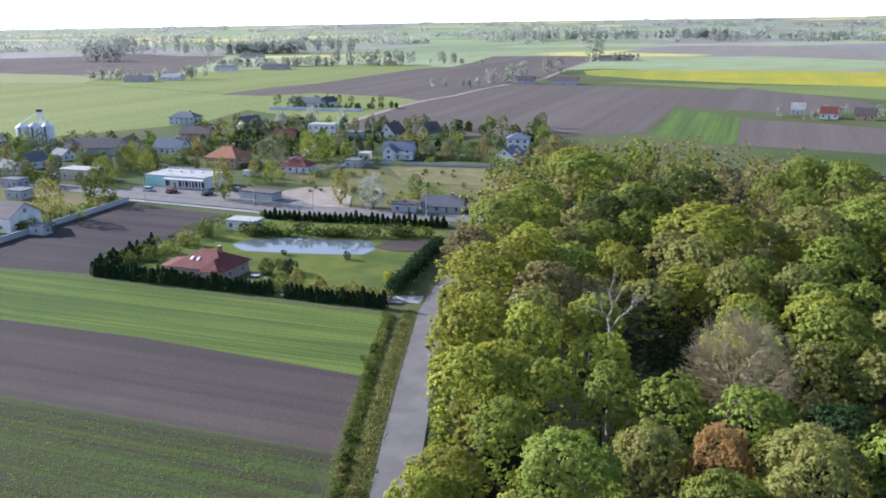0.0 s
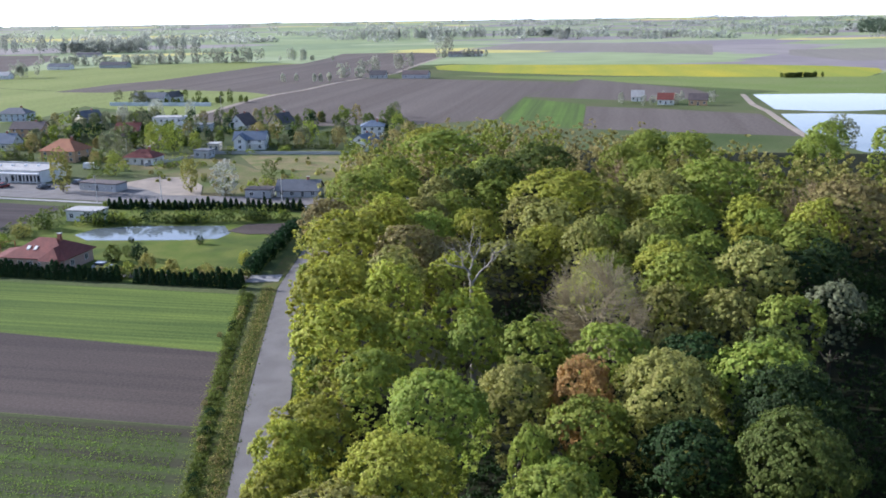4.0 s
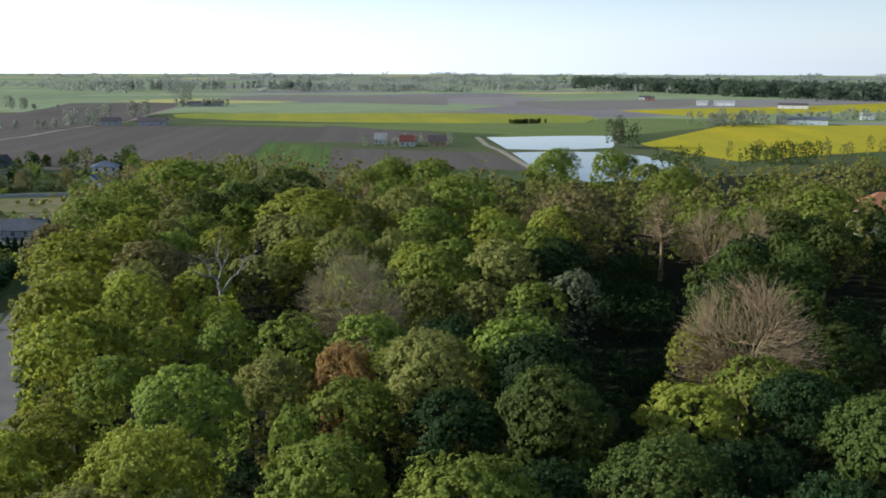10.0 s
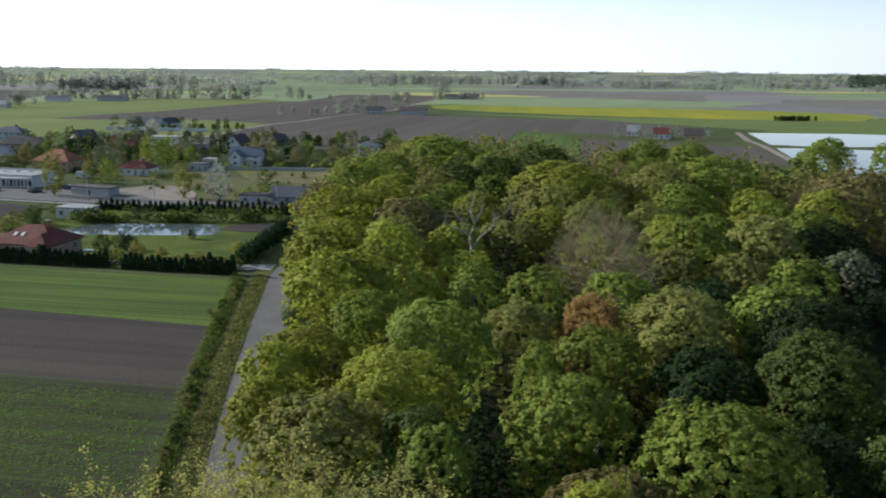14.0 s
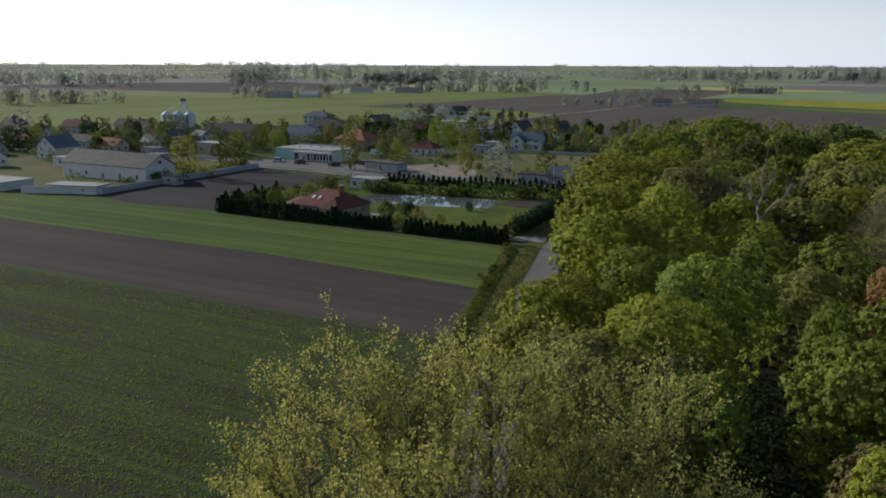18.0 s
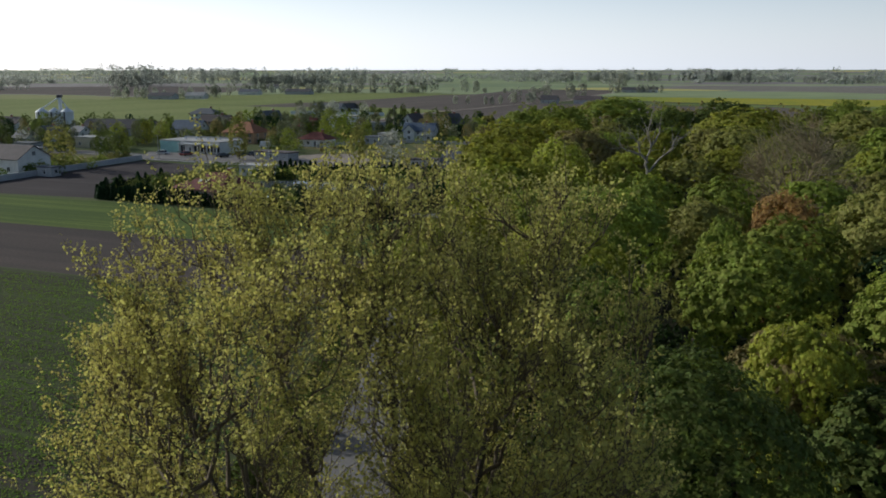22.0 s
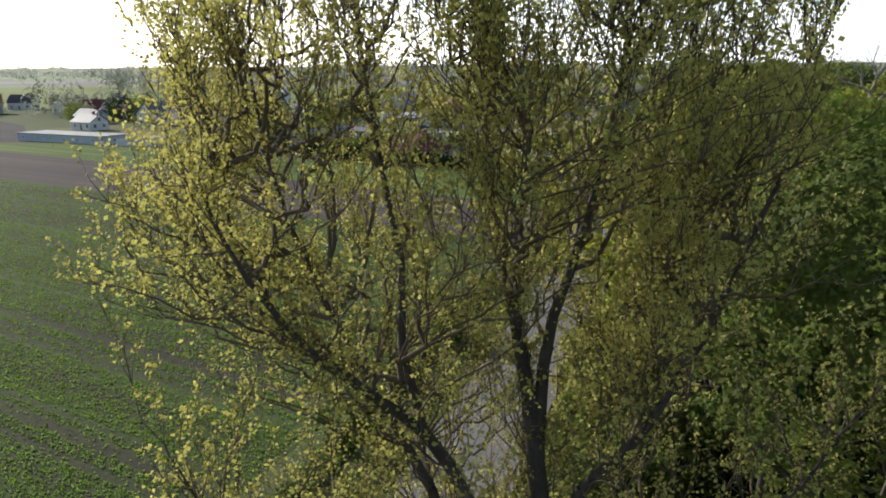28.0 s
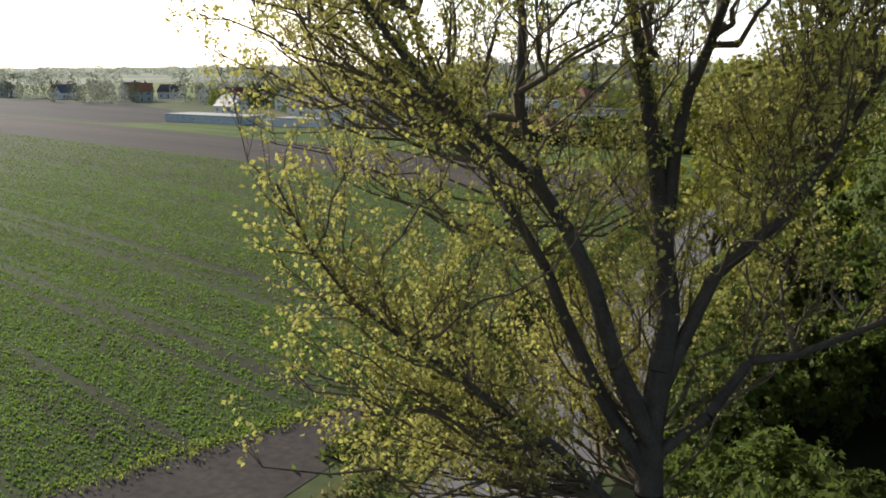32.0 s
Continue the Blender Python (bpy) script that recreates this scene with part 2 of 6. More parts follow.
LEAF = {
    # lightened and blued a little for distance haze
    "E": foliage("far_forest_leaves", (0.12, 0.155, 0.10), (0.10, 0.13, 0.085)),
    "C": foliage("crop_blades", (0.185, 0.285, 0.05), (0.155, 0.245, 0.045)),
    # near-black leaf colour stands in for deep shade inside the wood
    "I": foliage("shade_dark_leaves", (0.045, 0.08, 0.022), (0.036, 0.064, 0.018)),
    # haze painted into far leaf colour; also serves the white blossom tree
    "H": foliage("haze_and_blossom_leaves", (0.47, 0.495, 0.425), (0.42, 0.44, 0.38), 0.62, 0.12),
    "G": foliage("green_leaves", (0.30, 0.345, 0.055), (0.235, 0.29, 0.05)),
    "D": foliage("deep_green_leaves", (0.135, 0.172, 0.036), (0.105, 0.138, 0.03)),
    "Y": foliage("yellow_green_leaves", (0.385, 0.39, 0.052), (0.315, 0.335, 0.047)),
    "B": foliage("bright_spring_leaves", (0.44, 0.46, 0.065), (0.37, 0.40, 0.06)),
    "L": foliage("olive_spring_leaves", (0.355, 0.34, 0.09), (0.29, 0.29, 0.08)),
    "O": foliage("bronze_leaves", (0.31, 0.265, 0.10), (0.26, 0.225, 0.085)),
    "R": foliage("rust_orange_leaves", (0.55, 0.37, 0.13), (0.47, 0.32, 0.115), 0.58),
    "W": foliage("silvery_leaves", (0.22, 0.23, 0.13), (0.17, 0.19, 0.10)),
    "T": foliage("thuja_needles", (0.025, 0.06, 0.02), (0.02, 0.045, 0.016)),
    # far leaf colour paled to imitate distance haze
    "F": foliage("hazed_distant_leaves", (0.47, 0.49, 0.385), (0.41, 0.43, 0.34), 0.6, 0.15),
    "V": foliage("aspen_leaves", (0.455, 0.405, 0.105), (0.395, 0.37, 0.105), 0.50, 0.2),
}

# ---- ground, fields, roads ----


def flat(name, ring, z, mat, label="", thick=0.0):
    """A level polygon; thick: depth of its edge skirt."""
    bm = bmesh.new()
    z = z if thick else z * 0.3
    top = [bm.verts.new((x, y, z)) for x, y in ring]
    bm.faces.new(top)
    if thick:
        low = [bm.verts.new((x, y, z - thick)) for x, y in ring]
        for i in range(len(ring)):
            j = (i + 1) % len(ring)
            bm.faces.new((top[i], low[i], low[j], top[j]))
    bmesh.ops.recalc_face_normals(bm, faces=bm.faces)
    bmesh.ops.triangulate(bm, faces=bm.faces)
    me = bpy.data.meshes.new(name)
    bm.to_mesh(me)
    bm.free()
    me.materials.append(mat)
    ob = new(name, me)
    if sum(f.normal.z * f.area for f in me.polygons) < 0:
        me.flip_normals()
    return tagged(ob, label, "ground", kind="structure")


def rise(x, y):
    r = math.hypot(x, y)
    return 0.0 if r < 1200 else 20.0 * (min(r - 1200, 2350) / 2350) ** 1.35


def ground_sheet():
    """One sheet to the horizon; the far land is lifted to fit the horizon in view."""
    rings = [0, 60, 150, 300, 500, 800, 1200, 1600, 2000, 2500, 3000, 3550]
    verts, faces, n = [], [], 72
    for r in rings:
        for k in range(n):
            a = 2 * math.pi * k / n
            verts.append((r * math.sin(a), r * math.cos(a), rise(r, 0)))
    for i in range(len(rings) - 1):
        for k in range(n):
            j = (k + 1) % n
            faces.append((i * n + k, i * n + j, (i + 1) * n + j, (i + 1) * n + k))
    me = bpy.data.meshes.new("ground")
    me.from_pydata(verts, [], faces)
    me.flip_normals() if me.polygons[n * 3].normal.z < 0 else None
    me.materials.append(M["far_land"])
    return tagged(new("ground", me), "flat farmland in a patchwork of green, brown and yellow fields", "ground", kind="structure")


def patchwork():
    m = bpy.data.materials.new("patchwork_farmland")
    m.use_nodes = True
    n, l = m.node_tree.nodes, m.node_tree.links
    p = n["Principled BSDF"]
    p.inputs["Roughness"].default_value = 0.95
    p.inputs["Specular IOR Level"].default_value = 0.1
    geo = n.new("ShaderNodeNewGeometry")
    mp = n.new("ShaderNodeMapping")
    mp.inputs["Rotation"].default_value[2] = radians(24)
    mp.inputs["Scale"].default_value = (0.0021, 0.0052, 0.0)
    l.new(geo.outputs["Position"], mp.inputs["Vector"])
    v = n.new("ShaderNodeTexVoronoi")
    v.distance = "MANHATTAN"
    v.inputs["Scale"].default_value = 1.0
    v.inputs["Randomness"].default_value = 0.8
    l.new(mp.outputs[0], v.inputs["Vector"])
    sep = n.new("ShaderNodeSeparateColor")
    l.new(v.outputs["Color"], sep.inputs[0])
    r = n.new("ShaderNodeValToRGB")
    r.color_ramp.interpolation = "CONSTANT"
    # patch colours are paled and greyed to carry distance haze
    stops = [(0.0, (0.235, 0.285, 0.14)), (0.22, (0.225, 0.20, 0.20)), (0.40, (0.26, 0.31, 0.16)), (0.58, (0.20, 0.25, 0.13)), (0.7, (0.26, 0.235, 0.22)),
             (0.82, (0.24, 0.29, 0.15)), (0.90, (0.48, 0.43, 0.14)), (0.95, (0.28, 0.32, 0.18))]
    while len(r.color_ramp.elements) < len(stops):
        r.color_ramp.elements.new(0.5)
    for e, (at, c) in zip(r.color_ramp.elements, stops):
        e.position, e.color = at, (*c, 1)
    l.new(sep.outputs[0], r.inputs[0])
    t = n.new("ShaderNodeTexNoise")
    t.inputs["Scale"].default_value, t.inputs["Detail"].default_value = 0.02, 6.0
    l.new(geo.outputs["Position"], t.inputs["Vector"])
    mr = n.new("ShaderNodeMapRange")
    mr.inputs[3].default_value, mr.inputs[4].default_value = 0.7, 1.25
    l.new(t.outputs["Fac"], mr.inputs[0])
    h = n.new("ShaderNodeHueSaturation")
    l.new(r.outputs[0], h.inputs["Color"])
    l.new(mr.outputs[0], h.inputs["Value"])
    l.new(h.outputs[0], p.inputs["Base Color"])
    return m


M["far_land"] = patchwork()
ground_sheet()
# land near the village and the wood
flat("meadow_near", [(-460, -160), (40, -160), (330, 60), (420, 420), (110, 700), (-60, 620), (-420, 640), (-520, 300), (-520, 40)], 0.03, M["ground"], "uneven grassland round the village and the wood")
flat("sprouting_field", [(-14, 27), (-12.8, 75), (-67, 93.4), (-340, 186), (-340, -120), (-60, -70), (-18, 19)], 0.07, M["sprouts"], "dark field with thin green rows of young crop")
flat("dirt_track", [(-13.8, 28), (-18, 19), (-60, -70), (-52, -75), (-12.6, 16), (-11.6, 28)], 0.075, M["soil"], "bare dirt track along the field's edge")
flat("ploughed_strip", [(-12.8, 75.2), (-12.3, 94), (-44, 107.5), (-86, 121.6), (-340, 216), (-340, 186.2), (-67, 93.6)], 0.06, M["soil"], "strip of bare purple-brown tilled soil")
flat("wheat_strip", [(-12.3, 94.2), (-11.6, 116), (-42, 127), (-61.5, 135), (-103.6, 148.4), (-128, 154), (-150, 148.5), (-86, 121.8), (-44, 107.7)], 0.08, M["wheat"], "strip of bright green young wheat")
flat("dark_field", [(-63, 138), (-82, 143), (-94, 151), (-91.5, 161), (-79.5, 196.5), (-52.5, 183.5), (-58.5, 160)], 0.07, M["soil_dark"], "small dark ploughed field beside a white wall")
flat("paved_yard", [(-128, 160), (-94, 154), (-92, 162), (-84, 190), (-82, 203), (-100, 212), (-140, 226), (-160, 190)], 0.05, M["waste"], "trodden grassy yards between the western buildings")
flat("dark_field_west", [(-150, 149), (-130, 156), (-150, 172), (-175, 200), (-230, 240), (-330, 262), (-420, 300), (-420, 245), (-340, 216)], 0.06, M["soil_dark"], "dark ploughed field before the western village")
flat("garden_lawn", [(-63, 137), (-11.5, 118.5), (-4.5, 154), (-3.5, 168), (-44, 180), (-50, 176)], 0.06, M["lawn"], "mown garden lawn behind thuja hedges")
flat("vegetable_bed", [(-17.2, 154.5), (-14.0, 159.5), (-6.6, 158.6), (-8.2, 150.5), (-13.6, 151.4)], 0.10, M["soil"], "bare garden bed beside the pond", 0.05)
flat("dry_meadow", [(-16, 222), (9, 212), (12, 238), (-22, 246)], 0.08, M["dry"], "strip of dry straw-coloured grass")
flat("waste_meadow", [(-33, 189), (-2, 176), (9, 211), (-16, 221), (-30, 249), (-50, 236), (-45, 216), (-30, 204)], 0.07, M["waste"], "rough untended grass with bushes")
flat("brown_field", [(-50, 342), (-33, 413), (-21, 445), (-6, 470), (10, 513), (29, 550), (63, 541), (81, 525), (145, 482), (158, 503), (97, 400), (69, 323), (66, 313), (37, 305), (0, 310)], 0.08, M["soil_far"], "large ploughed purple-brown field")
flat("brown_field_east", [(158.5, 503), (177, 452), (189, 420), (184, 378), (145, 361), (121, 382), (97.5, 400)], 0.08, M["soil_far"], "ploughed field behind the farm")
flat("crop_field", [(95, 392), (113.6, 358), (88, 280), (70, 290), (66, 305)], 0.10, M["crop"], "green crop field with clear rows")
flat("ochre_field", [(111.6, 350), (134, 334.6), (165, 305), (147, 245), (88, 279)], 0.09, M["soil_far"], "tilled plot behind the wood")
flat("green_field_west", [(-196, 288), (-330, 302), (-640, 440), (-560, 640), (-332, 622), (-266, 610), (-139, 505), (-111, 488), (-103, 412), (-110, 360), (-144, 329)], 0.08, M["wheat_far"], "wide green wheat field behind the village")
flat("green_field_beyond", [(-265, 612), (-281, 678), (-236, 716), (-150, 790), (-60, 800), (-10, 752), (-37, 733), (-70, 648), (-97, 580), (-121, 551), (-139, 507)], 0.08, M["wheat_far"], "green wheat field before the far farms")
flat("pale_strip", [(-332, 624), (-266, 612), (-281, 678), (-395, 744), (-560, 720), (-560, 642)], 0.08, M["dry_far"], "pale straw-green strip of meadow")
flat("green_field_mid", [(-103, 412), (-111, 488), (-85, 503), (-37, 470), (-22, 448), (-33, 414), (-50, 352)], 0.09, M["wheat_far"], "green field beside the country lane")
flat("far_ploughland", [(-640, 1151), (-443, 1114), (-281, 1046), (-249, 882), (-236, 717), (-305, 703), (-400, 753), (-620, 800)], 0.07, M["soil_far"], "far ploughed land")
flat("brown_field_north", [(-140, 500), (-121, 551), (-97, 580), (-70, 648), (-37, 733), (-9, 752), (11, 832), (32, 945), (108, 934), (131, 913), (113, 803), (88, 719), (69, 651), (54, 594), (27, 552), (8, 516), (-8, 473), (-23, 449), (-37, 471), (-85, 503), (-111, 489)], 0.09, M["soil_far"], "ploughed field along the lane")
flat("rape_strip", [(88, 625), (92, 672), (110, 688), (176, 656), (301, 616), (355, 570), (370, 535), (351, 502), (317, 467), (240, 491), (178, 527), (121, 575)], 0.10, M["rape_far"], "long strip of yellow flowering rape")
flat("far_pale_soil", [(172, 1000), (272, 893), (357, 754), (480, 1018), (291, 1206)], 0.08, M["soil_hazed"], "tilled strips beyond the rape, paled for haze")
flat("far_dark_soil", [(472, 828), (716, 841), (718, 749), (529, 636), (407, 619), (412, 722)], 0.08, M["soil_hazed"], "tilled field before the far forest")
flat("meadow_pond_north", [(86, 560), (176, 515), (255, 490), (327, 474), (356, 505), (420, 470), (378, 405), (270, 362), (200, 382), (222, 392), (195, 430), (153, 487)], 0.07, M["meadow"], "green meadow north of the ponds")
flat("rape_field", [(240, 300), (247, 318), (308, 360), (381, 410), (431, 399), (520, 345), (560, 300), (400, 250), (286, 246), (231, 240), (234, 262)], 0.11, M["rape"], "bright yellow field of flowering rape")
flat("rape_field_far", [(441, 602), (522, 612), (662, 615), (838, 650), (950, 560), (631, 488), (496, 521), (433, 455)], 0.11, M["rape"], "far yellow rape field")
flat("forest_floor", [(-4, 20), (-4.5, 60), (-4, 100), (-2.6, 120), (1, 150), (3, 170), (12, 205), (60, 238), (150, 208), (200, 205), (330, 190), (330, -40), (-4, -40)], 0.05, M["floor"], "leaf-littered ground under the trees, darkened for shade")

for y0 in (36.0, 37.1, 47.3, 48.4, 60.2, 61.3):          # wheel tracks left by the drill
    flat("wheel_track", [(-13.6, y0), (-13.62, y0 + 0.17), (-258.6, y0 + 84.17), (-258.6, y0 + 84.0)], 0.10, M["soil_dark"], "dark wheel track through the young crop")

# the lane by the wood and the village street
LANE = [(-9.0, -40), (-8.9, 20), (-9.0, 60), (-8.7, 78), (-7.9, 98), (-6.9, 118), (-4.0, 135), (-1.2, 155), (0.5, 172)]


def ribbon(name, line, width, z, mat, label, side=0.0):
    left, right = [], []
    for i, (x, y) in enumerate(line):
        a, b = line[max(i - 1, 0)], line[min(i + 1, len(line) - 1)]
        d = Vector((b[0] - a[0], b[1] - a[1])).normalized()
        nx, ny = d.y, -d.x
        left.append((x + nx * side, y + ny * side))
        right.append((x + nx * (side + width), y + ny * (side + width)))
    return flat(name, left + right[::-1], z, mat, label, 0.06)


ribbon("lane", LANE, 4.3, 0.10, M["asphalt"], "narrow worn asphalt lane along the wood")
ribbon("lane_verge", LANE[:-2], 2.3, 0.08, M["verge"], "grassy verge beside the lane", -2.4)
flat("gate_apron", [(-11.8, 121.5), (-7.0, 121), (-6.4, 124.5), (-11, 125)], 0.115, M["paving"], "pale paved apron before the garden gate", 0.05)
flat("driveway", [(-11.5, 121.5), (-11, 124.5), (-30, 131), (-36, 134), (-35, 130), (-28, 127)], 0.11, M["sand"], "pale gravel driveway to the villa", 0.04)
ribbon("street", [(-140, 226), (-100, 212), (-82, 203), (-44, 186.5), (-3, 174), (40, 164)], -7.5, 0.10, M["asphalt"], "grey asphalt village street")
ribbon("street_pavement", [(-82, 202), (-44, 185.3), (-3, 172.8)], 1.4, 0.13, M["paving"], "pale concrete pavement")
flat("parking_lot", [(-84, 210), (-52, 195), (-30, 189), (-28, 200), (-42, 208), (-64, 212), (-86, 219)], 0.12, M["asphalt"], "asphalt parking lot before the shop", 0.05)
flat("sandy_yard", [(-47, 207.5), (-40, 215), (-32, 213), (-27, 201), (-26, 189), (-34, 191), (-40, 200)], 0.13, M["sand"], "pale sandy yard", 0.05)
ribbon("country_lane", [(-54, 237), (-52, 345), (-42.5, 380), (-33, 416), (-21, 449), (-7, 473), (9.5, 516), (28, 552.6), (53, 594), (68, 651), (87, 719.5), (112.5, 803), (172, 1000)], 3.4, 0.13, M["sand"], "pale sandy country lane between fields")
ribbon("pond_track", [(196, 383), (177.7, 338), (170.4, 311.7), (157.9, 277.7), (149.3, 252.7), (141, 225)], 2.6, 0.13, M["sand"], "sandy track beside the ponds", -2.6)
flat("pond_north", [(201, 380), (245.7, 372), (264.9, 362.9), (243, 330), (223, 306), (206, 305), (192, 307), (178, 318)], 0.14, M["water"], "bright still fish pond")
flat("pond_south", [(172, 302.8), (188, 300.6), (207, 290), (212, 270), (203, 240), (168, 205), (146, 212), (151, 250)], 0.14, M["water"], "second fish pond behind the wood")
flat("garden_pond", [(-44.4, 157.3), (-41.5, 161.6), (-33.4, 162), (-18.1, 159), (-16.6, 153), (-18.4, 149.2), (-25, 149.6), (-31.3, 150.6), (-41.2, 152.6)], 0.12, M["water"], "garden pond with bright reflections")

# x, y and crown radius of the trees that stand out, by kind of foliage
STANDING = {}
STANDING["G"] = [(6.9, 52.4, 3.4), (4.5, 36.9, 1.2), (17.6, 33.6, 3.7), (31.8, 53.6, 3.9), (3.1, 60.5, 2.6), (41.5, 67.3, 2.9), (35.3, 76.7, 3.7), (59, 120.1, 5.8), (11.3, 138.5, 4.4), (24.5, 168.1, 7.1), (5.7, 127.8, 4.4), (45.1, 42.2, 3), (48.7, 40.7, 2.4), (106.6, 91.8, 5), (12.6, 42.1, 2.5), (46.9, 104.7, 3.9), (28.9, 140, 4.2)]
STANDING["Y"] = [(0, 80.1, 3.8), (-3.4, 50, 2.1), (0.5, 68.7, 3.8), (-1.6, 53.5, 2.9), (-3.9, 46.4, 1.8), (2.5, 99.3, 5.3), (34.1, 116.9, 6.5), (46.3, 50.4, 1.6), (10.4, 29.4, 1.9), (-4.1, 44.7, 2), (23.7, 180.5, 5.4), (7.7, 106, 4)]
STANDING["L"] = [(-0.7, 40.3, 3.1), (23.6, 52.2, 3.6), (13.4, 56.3, 2.6), (44.6, 79.3, 4), (49.1, 117.2, 4.7), (29.2, 105.3, 4), (27.7, 110.9, 3.4)]
STANDING["B"] = [(1.4, 84.2, 3.6), (6.6, 69, 3), (12.9, 76.2, 2.8), (36.6, 39.3, 3.2), (2.7, 70.5, 3.3)]
STANDING["D"] = [(4.1, 39, 2.1), (27.4, 41.8, 3.5), (28.4, 135.5, 4.1), (21.9, 134.4, 3.5), (75, 67.3, 3.1), (38.3, 144.2, 5.3)]
STANDING["O"] = [(9.4, 93.2, 4), (70.4, 102.8, 5.3), (13, 91.6, 3.2), (0.5, 114.9, 3.5)]
STANDING["W"] = [(48.7, 71.4, 2.6)]
STANDING["N"] = [(68.2, 109.9, 5.1), (85.8, 103.1, 5.1), (82.5, 89.7, 3.8), (86.5, 85.6, 4.1), (49.4, 134.7, 4.5)]
STANDING["R"] = [(18.1, 54.6, 2.0)]
STANDING["P"] = [(23.4, 68.7, 4.2)]
STANDING["K"] = [(47.1, 46, 5.2)]
STANDING["S"] = [(11.5, 44.7, 1)]

# ---- trees ----
rng = np.random.default_rng(7)


def link(name, me, parent=None, label="", mat=None):
    ob = new(name, me)
    if mat:
        me.materials.append(mat)
    if parent:
        ob.parent = parent
    if label:
        ob["label"] = label
    return ob


def quads_mesh(name, centre, normal, size, aspect=0.75):
    """Small leaf blades, each a bent quad pair, as one mesh."""
    n = len(centre)
    normal = normal / (np.linalg.norm(normal, axis=1, keepdims=True) + 1e-9)
    t = np.cross(normal, rng.normal(size=(n, 3)))
    t /= np.linalg.norm(t, axis=1, keepdims=True) + 1e-9
    b = np.cross(normal, t)
    s = np.asarray(size).reshape(-1, 1) * np.ones((n, 1))
    v = np.empty((n, 4, 3), np.float32)
    v[:, 0] = centre - t * s
    v[:, 1] = centre - b * s * aspect + normal * s * 0.25
    v[:, 2] = centre + t * s
    v[:, 3] = centre + b * s * aspect + normal * s * 0.25
    me = bpy.data.meshes.new(name)
    me.vertices.add(4 * n)
    me.vertices.foreach_set("co", v.reshape(-1))
    me.loops.add(4 * n)
    me.loops.foreach_set("vertex_index", np.arange(4 * n, dtype=np.int32))
    me.polygons.add(n)
    me.polygons.foreach_set("loop_start", np.arange(0, 4 * n, 4, dtype=np.int32))
    me.update(calc_edges=True)
    return me


def leaf_mesh(name, centre, normal, size):
    """Small pointed leaf sprays, one triangle each, as one mesh."""
    n = len(centre)
    normal = normal / (np.linalg.norm(normal, axis=1, keepdims=True) + 1e-9)
    t = np.cross(normal, rng.normal(size=(n, 3)))
    t /= np.linalg.norm(t, axis=1, keepdims=True) + 1e-9
    b = np.cross(normal, t)
    s = np.asarray(size).reshape(-1, 1) * np.ones((n, 1))
    v = np.stack([centre + t * s, centre - t * s * 0.6 + b * s * 0.9, centre - t * s * 0.5 - b * s * 0.8], 1).astype(np.float32)
    me = bpy.data.meshes.new(name)
    me.vertices.add(3 * n)
    me.vertices.foreach_set("co", v.reshape(-1))
    me.loops.add(3 * n)
    me.loops.foreach_set("vertex_index", np.arange(3 * n, dtype=np.int32))
    me.polygons.add(n)
    me.polygons.foreach_set("loop_start", np.arange(0, 3 * n, 3, dtype=np.int32))
    me.update(calc_edges=True)
    return me


def limbs_mesh(name, segs, sides=5):
    """Tapered tubes from rows of (start, end, r0, r1)."""
    p0 = np.array([s[0] for s in segs], float)
    p1 = np.array([s[1] for s in segs], float)
    r0 = np.array([s[2] for s in segs])[:, None, None]
    r1 = np.array([s[3] for s in segs])[:, None, None]
    d = p1 - p0
    d /= np.linalg.norm(d, axis=1, keepdims=True) + 1e-9
    side = np.cross(d, np.where(np.abs(d[:, 2:3]) > 0.9, [[1.0, 0, 0]], [[0, 0, 1.0]]))
    side /= np.linalg.norm(side, axis=1, keepdims=True)
    up = np.cross(d, side)
    ang = np.linspace(0, 2 * np.pi, sides, endpoint=False)
    ring = side[:, None] * np.cos(ang)[None, :, None] + up[:, None] * np.sin(ang)[None, :, None]
    v = np.concatenate([p0[:, None] + ring * r0, p1[:, None] + ring * r1], 1).astype(np.float32)
    n = len(segs)
    base = (np.arange(n) * 2 * sides)[:, None, None]
    k = np.arange(sides)
    quad = np.stack([k, (k + 1) % sides, sides + (k + 1) % sides, sides + k], -1)[None]
    idx = (base + quad).reshape(-1).astype(np.int32)
    me = bpy.data.meshes.new(name)
    me.vertices.add(n * 2 * sides)
    me.vertices.foreach_set("co", v.reshape(-1))
    me.loops.add(len(idx))
    me.loops.foreach_set("vertex_index", idx)
    me.polygons.add(n * sides)
    me.polygons.foreach_set("loop_start", np.arange(0, len(idx), 4, dtype=np.int32))
    me.update(calc_edges=True)
    return me


